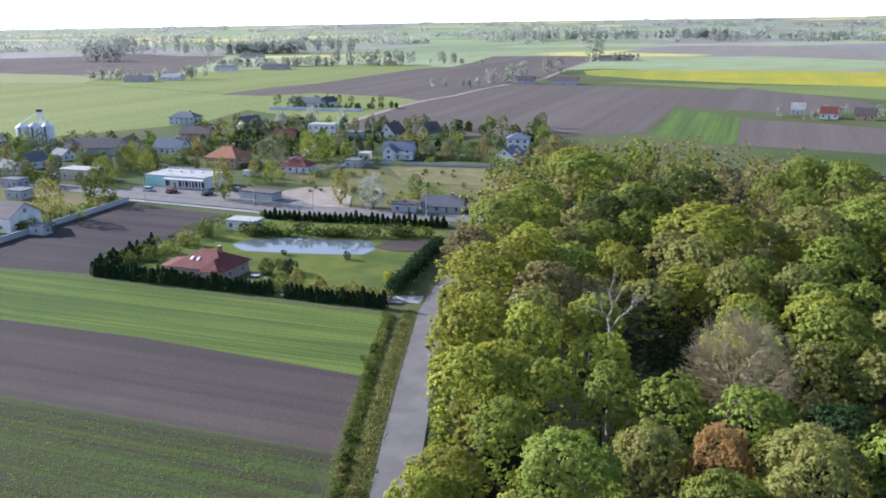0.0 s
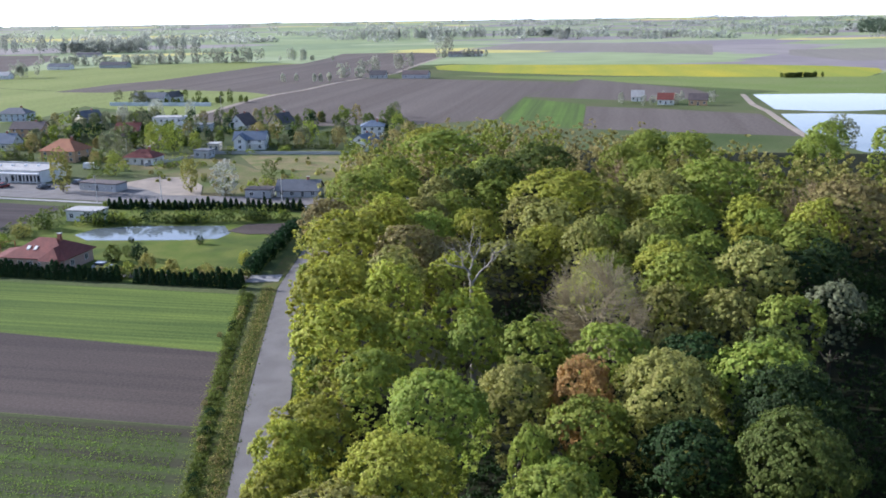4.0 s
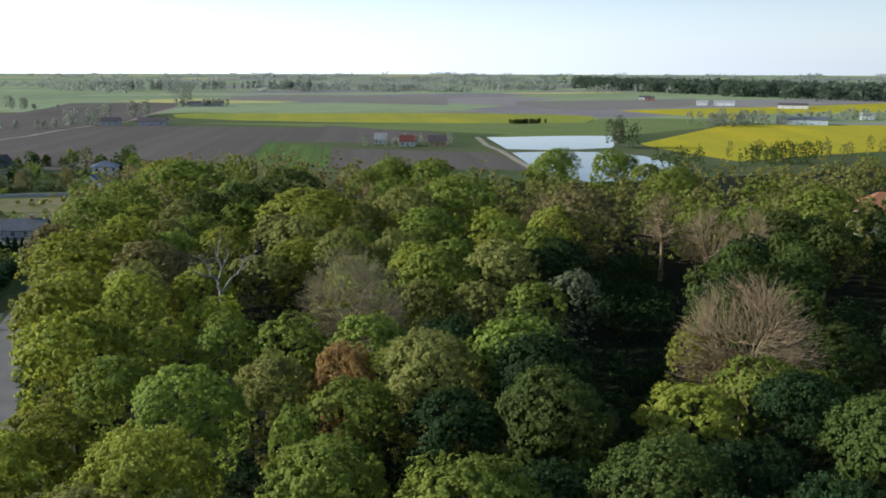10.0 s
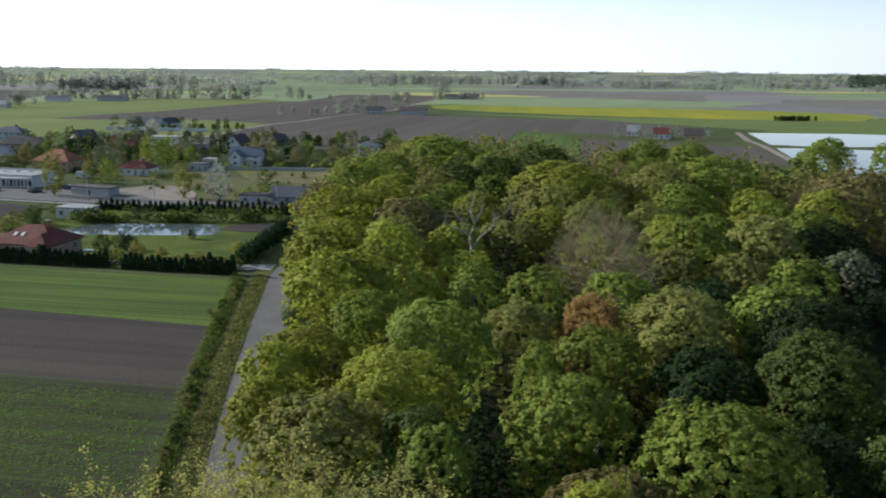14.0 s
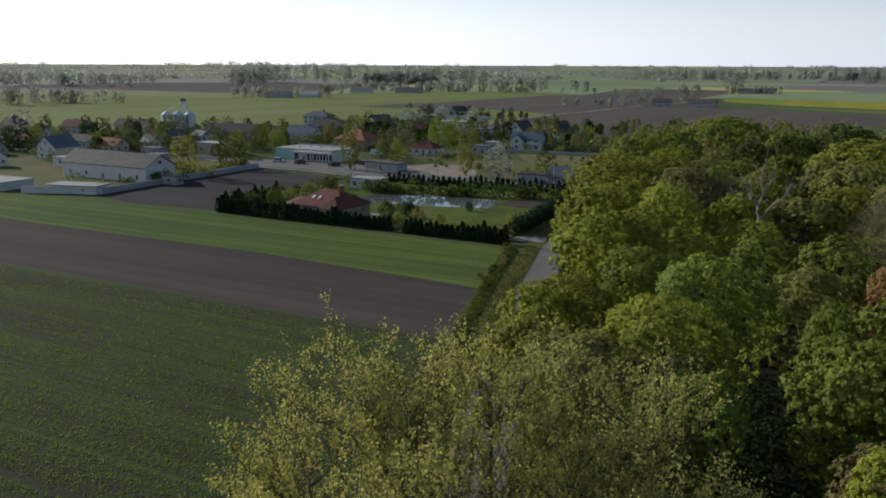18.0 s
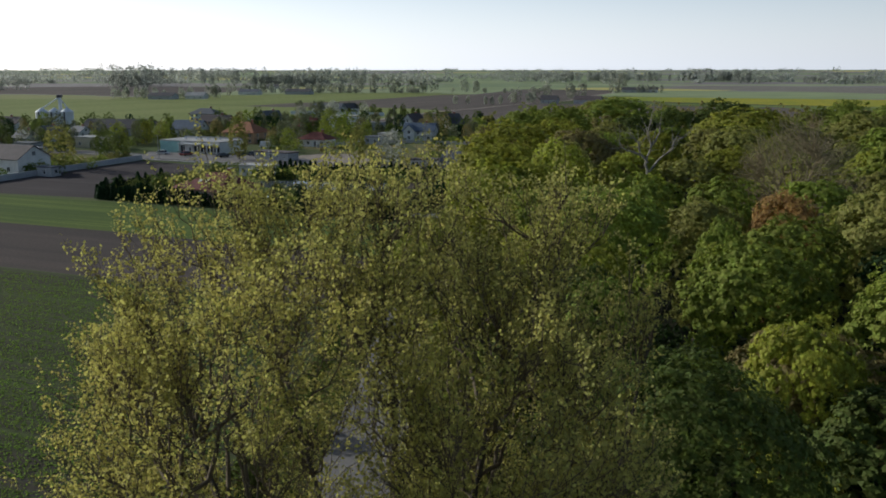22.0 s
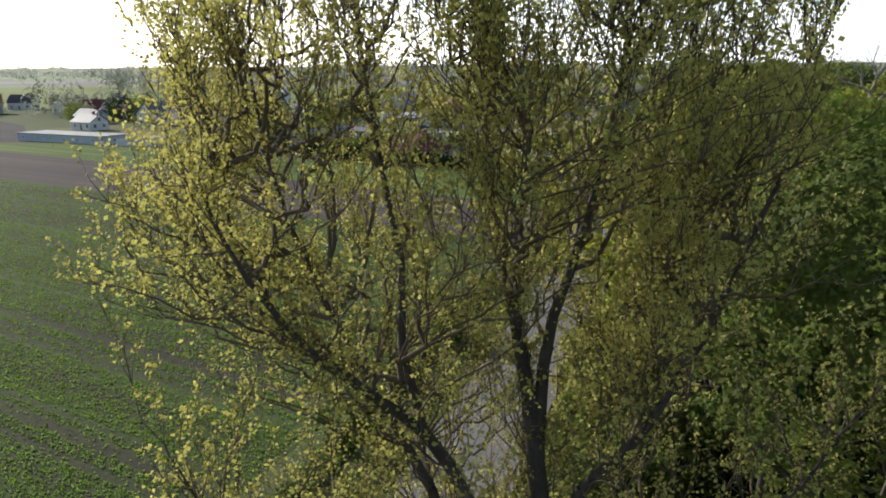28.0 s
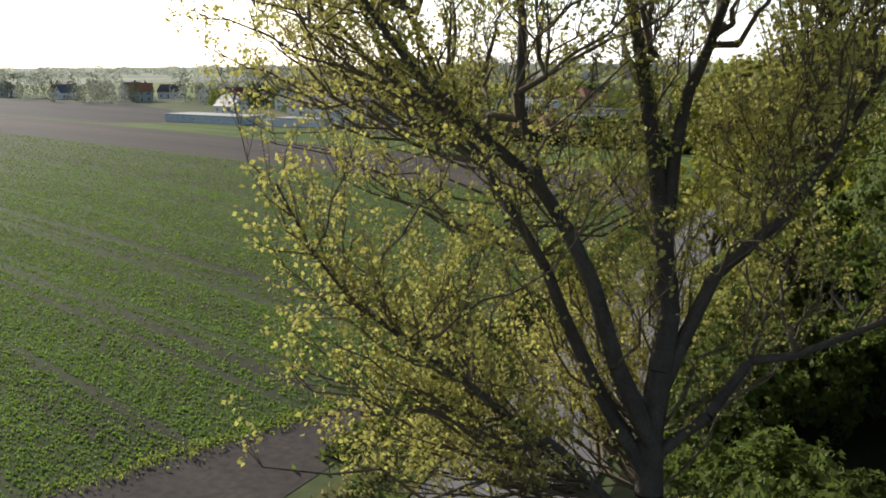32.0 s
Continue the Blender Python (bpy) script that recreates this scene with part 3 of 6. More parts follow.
def grow(start, aim, length, radius, depth, spread, r, segs, tips, up=0.25, bend=0.14, kids=(2, 3), shrink=0.72):
    """A branch that bends and forks; fills segs and the twig ends."""
    pos, d = np.array(start, float), np.array(aim, float) / np.linalg.norm(aim)
    steps = 3
    for k in range(steps):
        nd = d + r.normal(size=3) * bend + np.array([0, 0, up * 0.25])
        nd /= np.linalg.norm(nd)
        end = pos + nd * length / steps
        rr = radius * (1 - 0.3 * (k + 1) / steps)
        segs.append((pos, end, radius * (1 - 0.3 * k / steps), rr))
        pos, d = end, nd
    if depth == 0:
        tips.append((pos, d))
        return
    count = r.integers(kids[0], kids[1] + 1)
    first = r.uniform(0, 2 * np.pi)
    for k in range(count):
        a = first + 2 * np.pi * k / count + r.normal() * 0.3
        u = np.cross(d, [0.3, 0.2, 1.0])
        u /= np.linalg.norm(u)
        w = np.cross(d, u)
        nd = d + (u * np.cos(a) + w * np.sin(a)) * spread * r.uniform(0.7, 1.2) + np.array([0, 0, up])
        grow(pos, nd, length * shrink * r.uniform(0.8, 1.15), rr * 0.7, depth - 1, spread, r, segs, tips, up, bend, kids, shrink)


def crown_points(r, radius, height, base, leaves, puffs, lumpy=0.25, bushy=False):
    """Leaf places on a round-topped dome of lobes, each set with many small tufts."""
    k = np.arange(puffs) + 0.5
    zz = 1 - 1.95 * k / puffs
    phi = k * 2.39996 + r.normal(size=puffs) * 0.25
    ring = np.sqrt(np.maximum(1 - zz**2, 0))
    up = height * 0.5 if bushy else min(0.95 * radius, height * 0.6)          # half-height of the round top
    stretch = np.stack([0 * zz + radius, 0 * zz + radius, np.where(zz > 0, up, height - up)], 1)
    out = np.stack([ring * np.cos(phi), ring * np.sin(phi), zz], 1)
    c = out * stretch * (1.0 - lumpy * r.uniform(0.65, 1.2, (puffs, 1)))
    pr = radius * lumpy * r.uniform(0.8, 1.2, puffs)

    def around(n):
        d = r.normal(size=(n, 3))
        return d / np.linalg.norm(d, axis=1, keepdims=True)

    tufts_n = max(60, leaves // 9)
    share = np.where(zz > -0.1, 1.0, 1.0 if bushy else 0.5)          # most leaves on the top, the side the camera sees
    which = r.choice(puffs, tufts_n, p=share / share.sum())
    d = around(tufts_n)
    d[(d * (out[which] + [0, 0, 0.3])).sum(1) < 0.0] *= -1
    tuft = c[which] + d * pr[which][:, None] * r.uniform(0.8, 1.08, (tufts_n, 1)) * [1, 1, min(2.2, 0.75 * height / radius) if bushy else 0.85]
    pick = r.integers(0, tufts_n, leaves)
    e = around(leaves)
    p = tuft[pick] + e * radius * (0.12 if bushy else 0.065) * r.uniform(0.2, 1.0, (leaves, 1)) * [1, 1, 0.7]
    nrm = d[pick] * 0.6 + out[which][pick] * 0.8 + e * 0.35 + r.normal(size=(leaves, 3)) * (0.9 if bushy else 0.4)
    return p + [0, 0, base + height - up], nrm


def leafy_tree(name, seed, radius, top, leaves, leaf, puffs, kind, label, trunk_r=0.28, base=None, forks=2, lumpy=0.25, bushy=False):
    """trunk, limbs, crown; stands at the origin."""
    r = np.random.default_rng(seed)
    base = 3.0 if base is None else base
    root = tagged(new(name), label, "tree", "trees of the wood")
    segs, tips = [], []
    segs.append(((0, 0, -0.2), (0.1, 0.0, base * 0.5), trunk_r * 1.3, trunk_r))
    segs.append(((0.1, 0, base * 0.5), (0.0, 0.1, base + 1.0), trunk_r, trunk_r * 0.8))
    for k in range(5):
        a = k * 1.26 + r.normal() * 0.2
        grow((0, 0.1, base + 0.8), (math.cos(a), math.sin(a), 1.1), radius * 0.55, trunk_r * 0.5, forks, 0.6, r, segs, tips)
    link("trunk", limbs_mesh("trunk", segs), root, "", M["bark"])
    p, nrm = crown_points(r, radius, top - base, base, leaves, puffs, lumpy, bushy)
    ob = link("crown", leaf_mesh("crown", p, nrm, r.uniform(0.7, 1.3, leaves) * leaf), root, "", LEAF[kind])
    ob.material_slots[0].link = "OBJECT"
    ob.material_slots[0].material = LEAF[kind]
    return root


def bare_tree(name, seed, radius, top, mat, label, goals=420, thick=0.013):
    """A leafless dome of twigs that fan out from a short trunk."""
    r = np.random.default_rng(seed)
    root = tagged(new(name), label, "tree", "trees of the wood")
    fork = np.array([0.1, 0.0, top * 0.5])
    trunk = [((0, 0, -0.2), (0.05, 0.05, top * 0.25), 0.4, 0.3), ((0.05, 0.05, top * 0.25), tuple(fork), 0.3, 0.26)]
    big, fine, nodes = [], [], []
    dome = np.array([radius, radius, top * 0.5])

    def reach(a, b, r0, r1, steps, wob, store):
        pos = a
        for s in range(1, steps + 1):
            f = s / steps
            q = a + (b - a) * [f**1.15, f**1.15, f**0.9] + r.normal(size=3) * wob * (s < steps)
            store.append((pos, q, r0 + (r1 - r0) * (s - 1) / steps, r0 + (r1 - r0) * f))
            pos = q
            nodes.append(pos)

    for k in range(21):
        a = k * 2.39996
        lift = 0.3 + 0.68 * ((k * 8) % 21) / 21
        flat_part = math.sqrt(max(0.05, 1 - lift**2))
        goal = fork + dome * [math.cos(a) * flat_part, math.sin(a) * flat_part, lift] * 0.66
        reach(fork + [0, 0, -top * 0.1 * r.random()], goal, 0.11, 0.03, 5, 0.12, big)
    node = np.array(nodes)
    for k in range(goals):
        d = r.normal(size=3)
        d[2] = abs(d[2]) * 0.9 - 0.12
        d /= np.linalg.norm(d)
        goal = fork + dome * d * r.uniform(0.8, 1.0)
        away = np.linalg.norm(node - goal, axis=1) + 2.5 * np.maximum(0, node[:, 2] - goal[2] + 0.4)
        reach(node[int(np.argmin(away + r.random(len(node)) * 0.8))], goal, thick * 2.0, thick, 4, 0.07, fine)
        tip, way = fine[-1][1], d * [1, 1, 1.2]
        for _ in range(3):
            base = fine[-1 - int(r.integers(0, 3))][1] if _ else tip
            w = way + r.normal(size=3) * 0.5
            fine.insert(0, (base, base + w / np.linalg.norm(w) * r.uniform(0.35, 0.8), thick, thick * 0.6))
    if goals > 50:
        link("trunk", limbs_mesh("trunk", trunk + big, 6), root, "", mat)
        link("branchwork", limbs_mesh("branchwork", fine, 3), root, "", mat)
    else:
        link("trunk", limbs_mesh("trunk", trunk, 7), root, "", mat)
        for k in range(0, len(big), 5):
            limb = [(p, q, r0 * 1.1, r1 * 1.1) for p, q, r0, r1 in big[k:k + 5]]
            for _ in range(9):
                p, q, r0, r1 = limb[int(r.integers(1, 5))]
                w = (q - p) / np.linalg.norm(q - p) + r.normal(size=3) * 0.6
                m = q + w * r.uniform(0.4, 1.0)
                limb += [(q, m, r1 * 0.7, r1 * 0.5), (m, m + (w + r.normal(size=3) * 0.5) * r.uniform(0.3, 0.8), r1 * 0.5, 0.01)]
            link("limb", limbs_mesh("limb", limb, 5), root, "", mat)
    return root


WORDS = {"G": "broad tree with dense fresh green leaves", "D": "broad tree with deep green leaves", "Y": "rounded tree with yellow-green spring leaves",
         "B": "rounded tree with bright sunlit spring leaves", "L": "tree in thin olive-green spring leaf", "O": "tree with bronze-brown young leaves",
         "R": "small tree with rust-orange young leaves", "W": "slender tree with silvery pale leaves", "F": "haze-paled tree among the houses", "I": "tree with leaves painted dark for shade in the hollow of the wood"}
PROTO = [(4.2, 15.0, 44), (3.6, 14.0, 34), (4.6, 15.2, 56), (3.2, 13.5, 28), (4.0, 14.4, 60), (4.4, 14.8, 38)]
near_proto = [leafy_tree("broadleaf_tree", 20 + k, rad, top, int(rad * rad * 1000), 0.118, puffs, "G", WORDS["G"], forks=0, lumpy=0.3) for k, (rad, top, puffs) in enumerate(PROTO)]
mid_proto = [leafy_tree("broadleaf_tree", 40 + k, rad, top, int(rad * rad * 400), 0.178, puffs, "G", WORDS["G"], forks=0, lumpy=0.3) for k, (rad, top, puffs) in enumerate(PROTO)]


def plant(k, x, y, radius, kind, turn, tall=1.0):
    s = radius / PROTO[k][0]
    ob = copy_thing((near_proto if math.hypot(x, y) < 62 else mid_proto)[k], pose(x, y, 0.0, 0, 0, turn))
    ob.scale = (s, s, tall)
    tagged(ob, WORDS[kind])
    for c in ob.children:
        if c.name.startswith("crown"):
            c.material_slots[0].material = LEAF[kind]
    return ob


def fit_proto(radius, n):
    return min(range(6), key=lambda q: abs(PROTO[q][0] - radius) + 0.4 * ((q + n) % 3))


placed = []
for kind, rows in STANDING.items():
    for n, (x, y, radius) in enumerate(rows):
        placed.append((x, y, 6.4 if kind in "PK" else radius))
        if kind in WORDS:
            radius = max(radius, 1.9) * 1.12
            radius *= 1.05 if kind == "R" else 1.0
            tall = 0.92 if kind == "R" else min(1.05, max(0.78, 0.93 + (radius - 4.0) * 0.04)) + rng.uniform(-0.04, 0.04)
            plant(4 if kind == "R" else fit_proto(radius, n), x, y, radius, kind, rng.uniform(0, 360), tall)
        elif kind == "S":
            spire = copy_thing(near_proto[3], pose(x, y, 0, 0, 0, 40))
            spire.scale = (0.42, 0.42, 0.98)
            tagged(spire, "narrow upright young green tree")
pale = bare_tree("bare_tree", 5, 5.2, 17.2, M["twig_pale"], "large bare tree with pale grey-brown twigs", 1100, 0.013)
pale.location = (*STANDING["P"][0][:2], 0)
brown = bare_tree("bare_tree", 8, 5.8, 17.2, M["twig_brown"], "large bare round tree with reddish-brown twigs", 950, 0.018)
brown.location = (STANDING["K"][0][0] + 0.4, STANDING["K"][0][1], 0)


def dead_tree(x, y):
    """A leafless trunk that forks into a few winding pale limbs."""
    r = np.random.default_rng(11)
    root = tagged(new("dead_tree"), "dead tree with pale bleached winding limbs", "tree", "trees of the wood")
    root.location = (x, y, 0)

    def winding(line, r0, r1):
        pts = [np.array(line[0], float)]
        for a_, b_ in zip(line, line[1:]):
            a_, b_ = np.array(a_, float), np.array(b_, float)
            pts += [(a_ + b_) / 2 + r.normal(size=3) * 0.09, b_]
        m = len(pts) - 1
        return [(pts[i], pts[i + 1], r0 + (r1 - r0) * i / m, r0 + (r1 - r0) * (i + 1) / m) for i in range(m)]

    trunk = winding([(0.2, 0, -0.2), (0.1, 0, 5.0), (0, 0, 9.0), (0, 0, 11.6)], 0.32, 0.2)
    link("trunk", limbs_mesh("trunk", trunk, 8), root, "", M["bark_pale"])
    for line in ([(0, 0, 11.5), (-0.1, 0.2, 12.8), (0.25, 0.3, 13.9), (-0.1, 0.4, 14.8), (0.1, 0.5, 15.9)], [(0, 0, 11.4), (0.9, 0.3, 12.5), (1.7, 0.2, 13.2), (2.3, 0.5, 14.3), (3.3, 0.3, 14.7)],
                 [(-0.05, 0.1, 12.3), (-0.7, 0.4, 13.1), (-0.9, 0.2, 14.0), (-1.7, 0.5, 14.9)], [(0.2, 0.3, 13.8), (0.8, 0.6, 14.6), (1.0, 0.5, 15.4)], [(-0.7, 0.4, 13.0), (-1.9, 0.0, 13.4), (-2.6, 0.3, 14.1)]):
        limb = winding(line, 0.12, 0.035)
        for p_, q_, ra, rb in list(limb[2:]):
            for _ in range(4):
                w = (q_ - p_) / np.linalg.norm(q_ - p_) + r.normal(size=3) * 0.7 + [0, 0, 0.2]
                m = q_ + w * r.uniform(0.3, 0.7)
                limb += [(q_, m, rb * 0.45, rb * 0.3), (m, m + (w + r.normal(size=3) * 0.5) * r.uniform(0.25, 0.6), rb * 0.3, 0.008)]
        link("limb", limbs_mesh("limb", limb, 5), root, "", M["bark_pale"])


dead_tree(14.1, 78.9)
small_bare = bare_tree("bare_tree", 13, 4.0, 14.0, M["twig_brown"], "bare tree with thin brown twigs", 260, 0.019)
small_bare.location = (*STANDING["N"][0][:2], 0)
for x, y, radius in STANDING["N"][1:]:
    copy_thing(small_bare, pose(x, y, 0, 0, 0, rng.uniform(0, 360)))


def inside(ring, x, y):
    hit = False
    for (x0, y0), (x1, y1) in zip(ring, ring[1:] + ring[:1]):
        if (y0 > y) != (y1 > y) and x < x0 + (y - y0) * (x1 - x0) / (y1 - y0):
            hit = not hit
    return hit


WOOD = [(-1.5, 40), (-1.0, 100), (1.0, 125), (4, 160), (14, 204), (56, 214), (78, 168), (95, 143), (130, 141), (230, 152), (300, 130), (140, 40), (90, 18), (36, 12), (24, 18), (12, 30)]
GAP = [(80, 114), (89, 109), (67, 78), (53, 59.5), (42, 49), (35.5, 41), (31.5, 34), (27, 35.5), (30, 42), (36.5, 48), (45, 61), (59, 82)]     # dark lane between the crowns
HOLLOW = [(12.0, 62), (17.0, 62), (11.5, 36), (7.8, 36)]
HOLE = [(26.5, 98.6), (24.4, 80.4), (19.7, 67.7), (18.1, 74), (19.6, 87.4)]
far_wood = {k: [] for k in "GDLN"}
tries = 0
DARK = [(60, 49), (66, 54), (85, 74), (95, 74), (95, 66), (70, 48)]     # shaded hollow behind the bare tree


def clear(ring, x, y, wide):
    return not any(inside(ring, x + wide * math.cos(q), y + wide * math.sin(q)) for q in (0, 0.8, 1.6, 2.4, 3.1, 3.9, 4.7, 5.5)) and not inside(ring, x, y)


while tries < 9000:
    tries += 1
    x, y = rng.uniform(-2, 300), rng.uniform(10, 232)
    away = math.hypot(x, y)
    need = 5.3 if away < 110 else 6.2
    if not inside(WOOD, x, y) or not clear(GAP, x, y, 3.7) or not clear(HOLE, x, y, 2.2) or not clear(HOLLOW, x, y, 1.2) or not clear(DARK, x, y, 1.5) or any((x - a) ** 2 + (y - b) ** 2 < max(need, 0.8 * c + 2.2) ** 2 for a, b, c in placed):
        continue
    if math.hypot(x - 154, y - 116) < 16:
        continue
    placed.append((x, y, 3.2))
    if x < 9 and y < 130:          # brighter leaf kinds stand in for sun on the edge along the lane
        pick = rng.choice(list("YBBYBL"))
    # darker leaf kinds stand in for shade on this side
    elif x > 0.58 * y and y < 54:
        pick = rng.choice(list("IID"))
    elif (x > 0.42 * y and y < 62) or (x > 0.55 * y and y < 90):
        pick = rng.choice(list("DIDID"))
    # lighter leaf kinds farther off stand in for haze
    elif y < 150:
        pick = rng.choice(list("GGLYLBYLG")) if x < 60 else rng.choice(list("GGYBLLNB"))
    else:
        pick = rng.choice(list("GLNOLGNN"))
    radius, tall = rng.uniform(3.0, 4.1), rng.uniform(0.76, 0.95)
    if away > 135:
        far_wood[{"Y": "L", "O": "N", "B": "L", "I": "D"}.get(pick, pick)].append((x, y, 14.0 * tall, radius * 1.1))
    elif pick == "N":
        copy_thing(small_bare, pose(x, y, 0, 0, 0, rng.uniform(0, 360)))
    else:
        plant(int(rng.integers(0, 6)), x, y, radius, pick, rng.uniform(0, 360), tall)
for n, ob in enumerate(near_proto + mid_proto):
    ob.location = (rng.uniform(40, 125), rng.uniform(100, 170), 0)


def joined_trees(name, rows, kind, label, leaves=260, leaf=0.42, mat=None):
    """Trees too far off to tell apart, as one mesh of leaf blades."""
    pts, nrms = [], []
    r = np.random.default_rng(len(rows) + 3)
    for x, y, tall, radius in rows:
        p, nr = crown_points(r, radius, tall * 0.94, tall * 0.03, leaves, 12, 0.5, True)
        pts.append(p + [x, y, rise(x, y)])
        nrms.append(nr)
    p, nr = np.concatenate(pts), np.concatenate(nrms)
    ob = link(name, leaf_mesh(name, p, nr, r.uniform(0.7, 1.3, len(p)) * leaf), None, "", mat or LEAF[kind])
    return tagged(ob, label, "trees", kind="stuff")


# low growth in the shade-dark leaf colour fills the gaps
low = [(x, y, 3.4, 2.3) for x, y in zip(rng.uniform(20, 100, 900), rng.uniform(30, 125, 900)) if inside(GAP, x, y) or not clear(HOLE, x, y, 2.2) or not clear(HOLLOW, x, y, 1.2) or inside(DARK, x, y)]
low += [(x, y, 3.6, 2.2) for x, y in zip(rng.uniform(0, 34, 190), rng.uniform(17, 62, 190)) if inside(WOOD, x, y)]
joined_trees("undergrowth", low, "I", "undergrowth painted dark for shade on the floor of the wood", 220, 0.16)
joined_trees("far_wood", far_wood["G"], "G", "far part of the wood in fresh green leaf", 1100, 0.33)
joined_trees("far_wood", far_wood["D"], "D", "far part of the wood in deep green leaf", 1100, 0.33)
joined_trees("far_wood", far_wood["L"], "L", "far part of the wood in olive leaf", 1000, 0.33)
joined_trees("far_wood", far_wood["N"], "O", "far brownish trees only just coming into leaf", 700, 0.28)

# ---- the tall aspen beside the lane ----


def aspen():
    r = np.random.default_rng(3)
    root = tagged(new("aspen_tree"), "tall aspen in thin yellow-green spring leaf beside the lane", "tree")
    limbs = [
        ([(-0.9, 14.0, -0.2), (-0.95, 14.05, 3.0), (-1.0, 14.1, 5.9), (-1.0, 14.5, 7.5), (-1.1, 15.0, 9.0), (-1.3, 15.3, 10.1), (-1.6, 15.5, 11.5), (-2.1, 15.9, 13.2), (-2.4, 17.0, 15.4), (-2.6, 18.5, 18.3)], 0.270, 0.021),
        ([(-1.05, 14.8, 8.4), (-1.1, 15.5, 10.4), (-0.8, 16.1, 11.8), (-0.4, 16.8, 13.6), (0.5, 17.7, 15.8), (1.2, 18.6, 18.0)], 0.127, 0.021),
        ([(-1.02, 14.2, 6.6), (-1.8, 13.9, 8.8), (-2.4, 13.6, 10.0), (-3.0, 13.1, 10.7), (-3.5, 12.6, 11.3), (-4.2, 12.2, 12.4), (-4.9, 12.4, 13.6)], 0.137, 0.017),
        ([(-2.4, 13.6, 10.0), (-3.0, 14.5, 12.2), (-4.2, 16.3, 14.8), (-5.5, 18.0, 18.0)], 0.081, 0.017),
        ([(-1.05, 14.1, 6.2), (-2.3, 14.3, 8.2), (-3.0, 14.6, 9.3), (-4.4, 15.2, 11.0), (-6.0, 16.3, 13.4), (-7.6, 17.8, 16.0)], 0.119, 0.017),
        ([(-1.0, 14.0, 5.4), (-2.0, 13.3, 6.7), (-3.0, 12.6, 7.7), (-4.2, 11.9, 8.8), (-5.0, 11.6, 10.2)], 0.081, 0.014),
        ([(-0.98, 14.5, 7.2), (-0.4, 14.9, 8.8), (0.4, 15.2, 9.6), (1.3, 15.6, 11.2), (2.2, 16.2, 13.5), (2.8, 17.0, 15.8)], 0.119, 0.017),
        ([(-0.95, 14.3, 6.4), (0.1, 14.8, 7.7), (1.3, 14.9, 8.2), (2.6, 15.0, 9.2), (3.6, 15.5, 10.6)], 0.091, 0.014),
        ([(-3.0, 13.1, 10.7), (-4.3, 13.3, 11.3), (-5.2, 13.6, 12.6), (-5.9, 14.2, 14.4)], 0.063, 0.014),
    ]
    nodes, twigs, tips, big = [], [], [], []
    for line, r0, r1 in limbs:
        segs = []
        pts = [np.array(p) for p in line]
        n = len(pts) - 1
        fine = []
        for i in range(n):
            a, b = pts[i], pts[i + 1]
            mid = (a + b) / 2 + r.normal(size=3) * (0.018 if r0 > 0.2 else 0.04) * np.linalg.norm(b - a)
            fine += [a, mid]
        fine.append(pts[-1])
        m = len(fine) - 1
        for i in range(m):
            ra, rb = r0 + (r1 - r0) * (i / m) ** 0.8, r0 + (r1 - r0) * ((i + 1) / m) ** 0.8
            segs.append((fine[i], fine[i + 1], ra, rb))
            if fine[i][2] > 5.5:
                nodes.append((fine[i], ra))
        big.append(segs)
    link("trunk", limbs_mesh("trunk", big[0], 9), root, "", M["bark"])
    for segs in big[1:]:
        link("limb", limbs_mesh("limb", segs, 7), root, "", M["bark"])
    main_p = np.array([p for p, _ in nodes])
    centre, radii = np.array([-3.3, 17.0, 12.3]), np.array([7.0, 5.4, 7.3])
    def edge(q):          # trims the crown along a sight line from the camera's low position
        return 0.9 - (0.69 if q[2] > 13.5 else 0.79) * (q[1] - 3.0)

    for k in range(64):          # side branches that carry the twigs
        d = r.normal(size=3)
        d[2] = abs(d[2]) * 0.8 - 0.25
        d /= np.linalg.norm(d)
        goal = centre + d * radii * r.uniform(0.55, 0.86)
        if goal[2] < 6.5 or goal[2] > 16.8 or goal[1] < 11.0 or goal[0] < edge(goal) + 0.5 or goal[0] > 3.0 - 0.5 * max(0.0, 15.5 - goal[2]):
            continue
        away = np.linalg.norm(main_p - goal, axis=1) + 2.5 * np.maximum(0, main_p[:, 2] - goal[2] + 1.6)
        a, rad = main_p[int(np.argmin(away))], 0.045
        out, pos = goal - a, a
        for i in range(1, 9):
            f = i / 8
            q = a + out * [f**0.8, f**0.8, f**1.25] + r.normal(size=3) * 0.10 * (i < 8)
            nr = 0.045 * (1 - f) + 0.012
            twigs.append((pos, q, rad, nr))
            nodes.append((q, nr))
            pos, rad = q, nr
    node_p = np.array([p for p, _ in nodes])
    node_r = np.array([q for _, q in nodes])
    tops = [(-5.9, 18.8, 18.75, 1.15), (-2.5, 19.3, 19.1, 1.5), (1.4, 18.8, 18.8, 1.2), (-8.6, 18.2, 17.3, 1.4), (-3.4, 14.6, 17.0, 1.8), (0.4, 15.2, 16.4, 1.7), (-6.4, 14.8, 15.6, 1.6)]
    count = 0
    while count < 800:
        d = r.uniform(-1, 1, 3)
        if r.random() < 0.22:
            d[2] = r.uniform(0.7, 1.0)
        reach = (np.abs(d) ** 2.6).sum() ** (1 / 2.6)
        if reach > 1 or (reach < 0.62 and r.random() < 0.75):
            continue
        goal = centre + d * radii
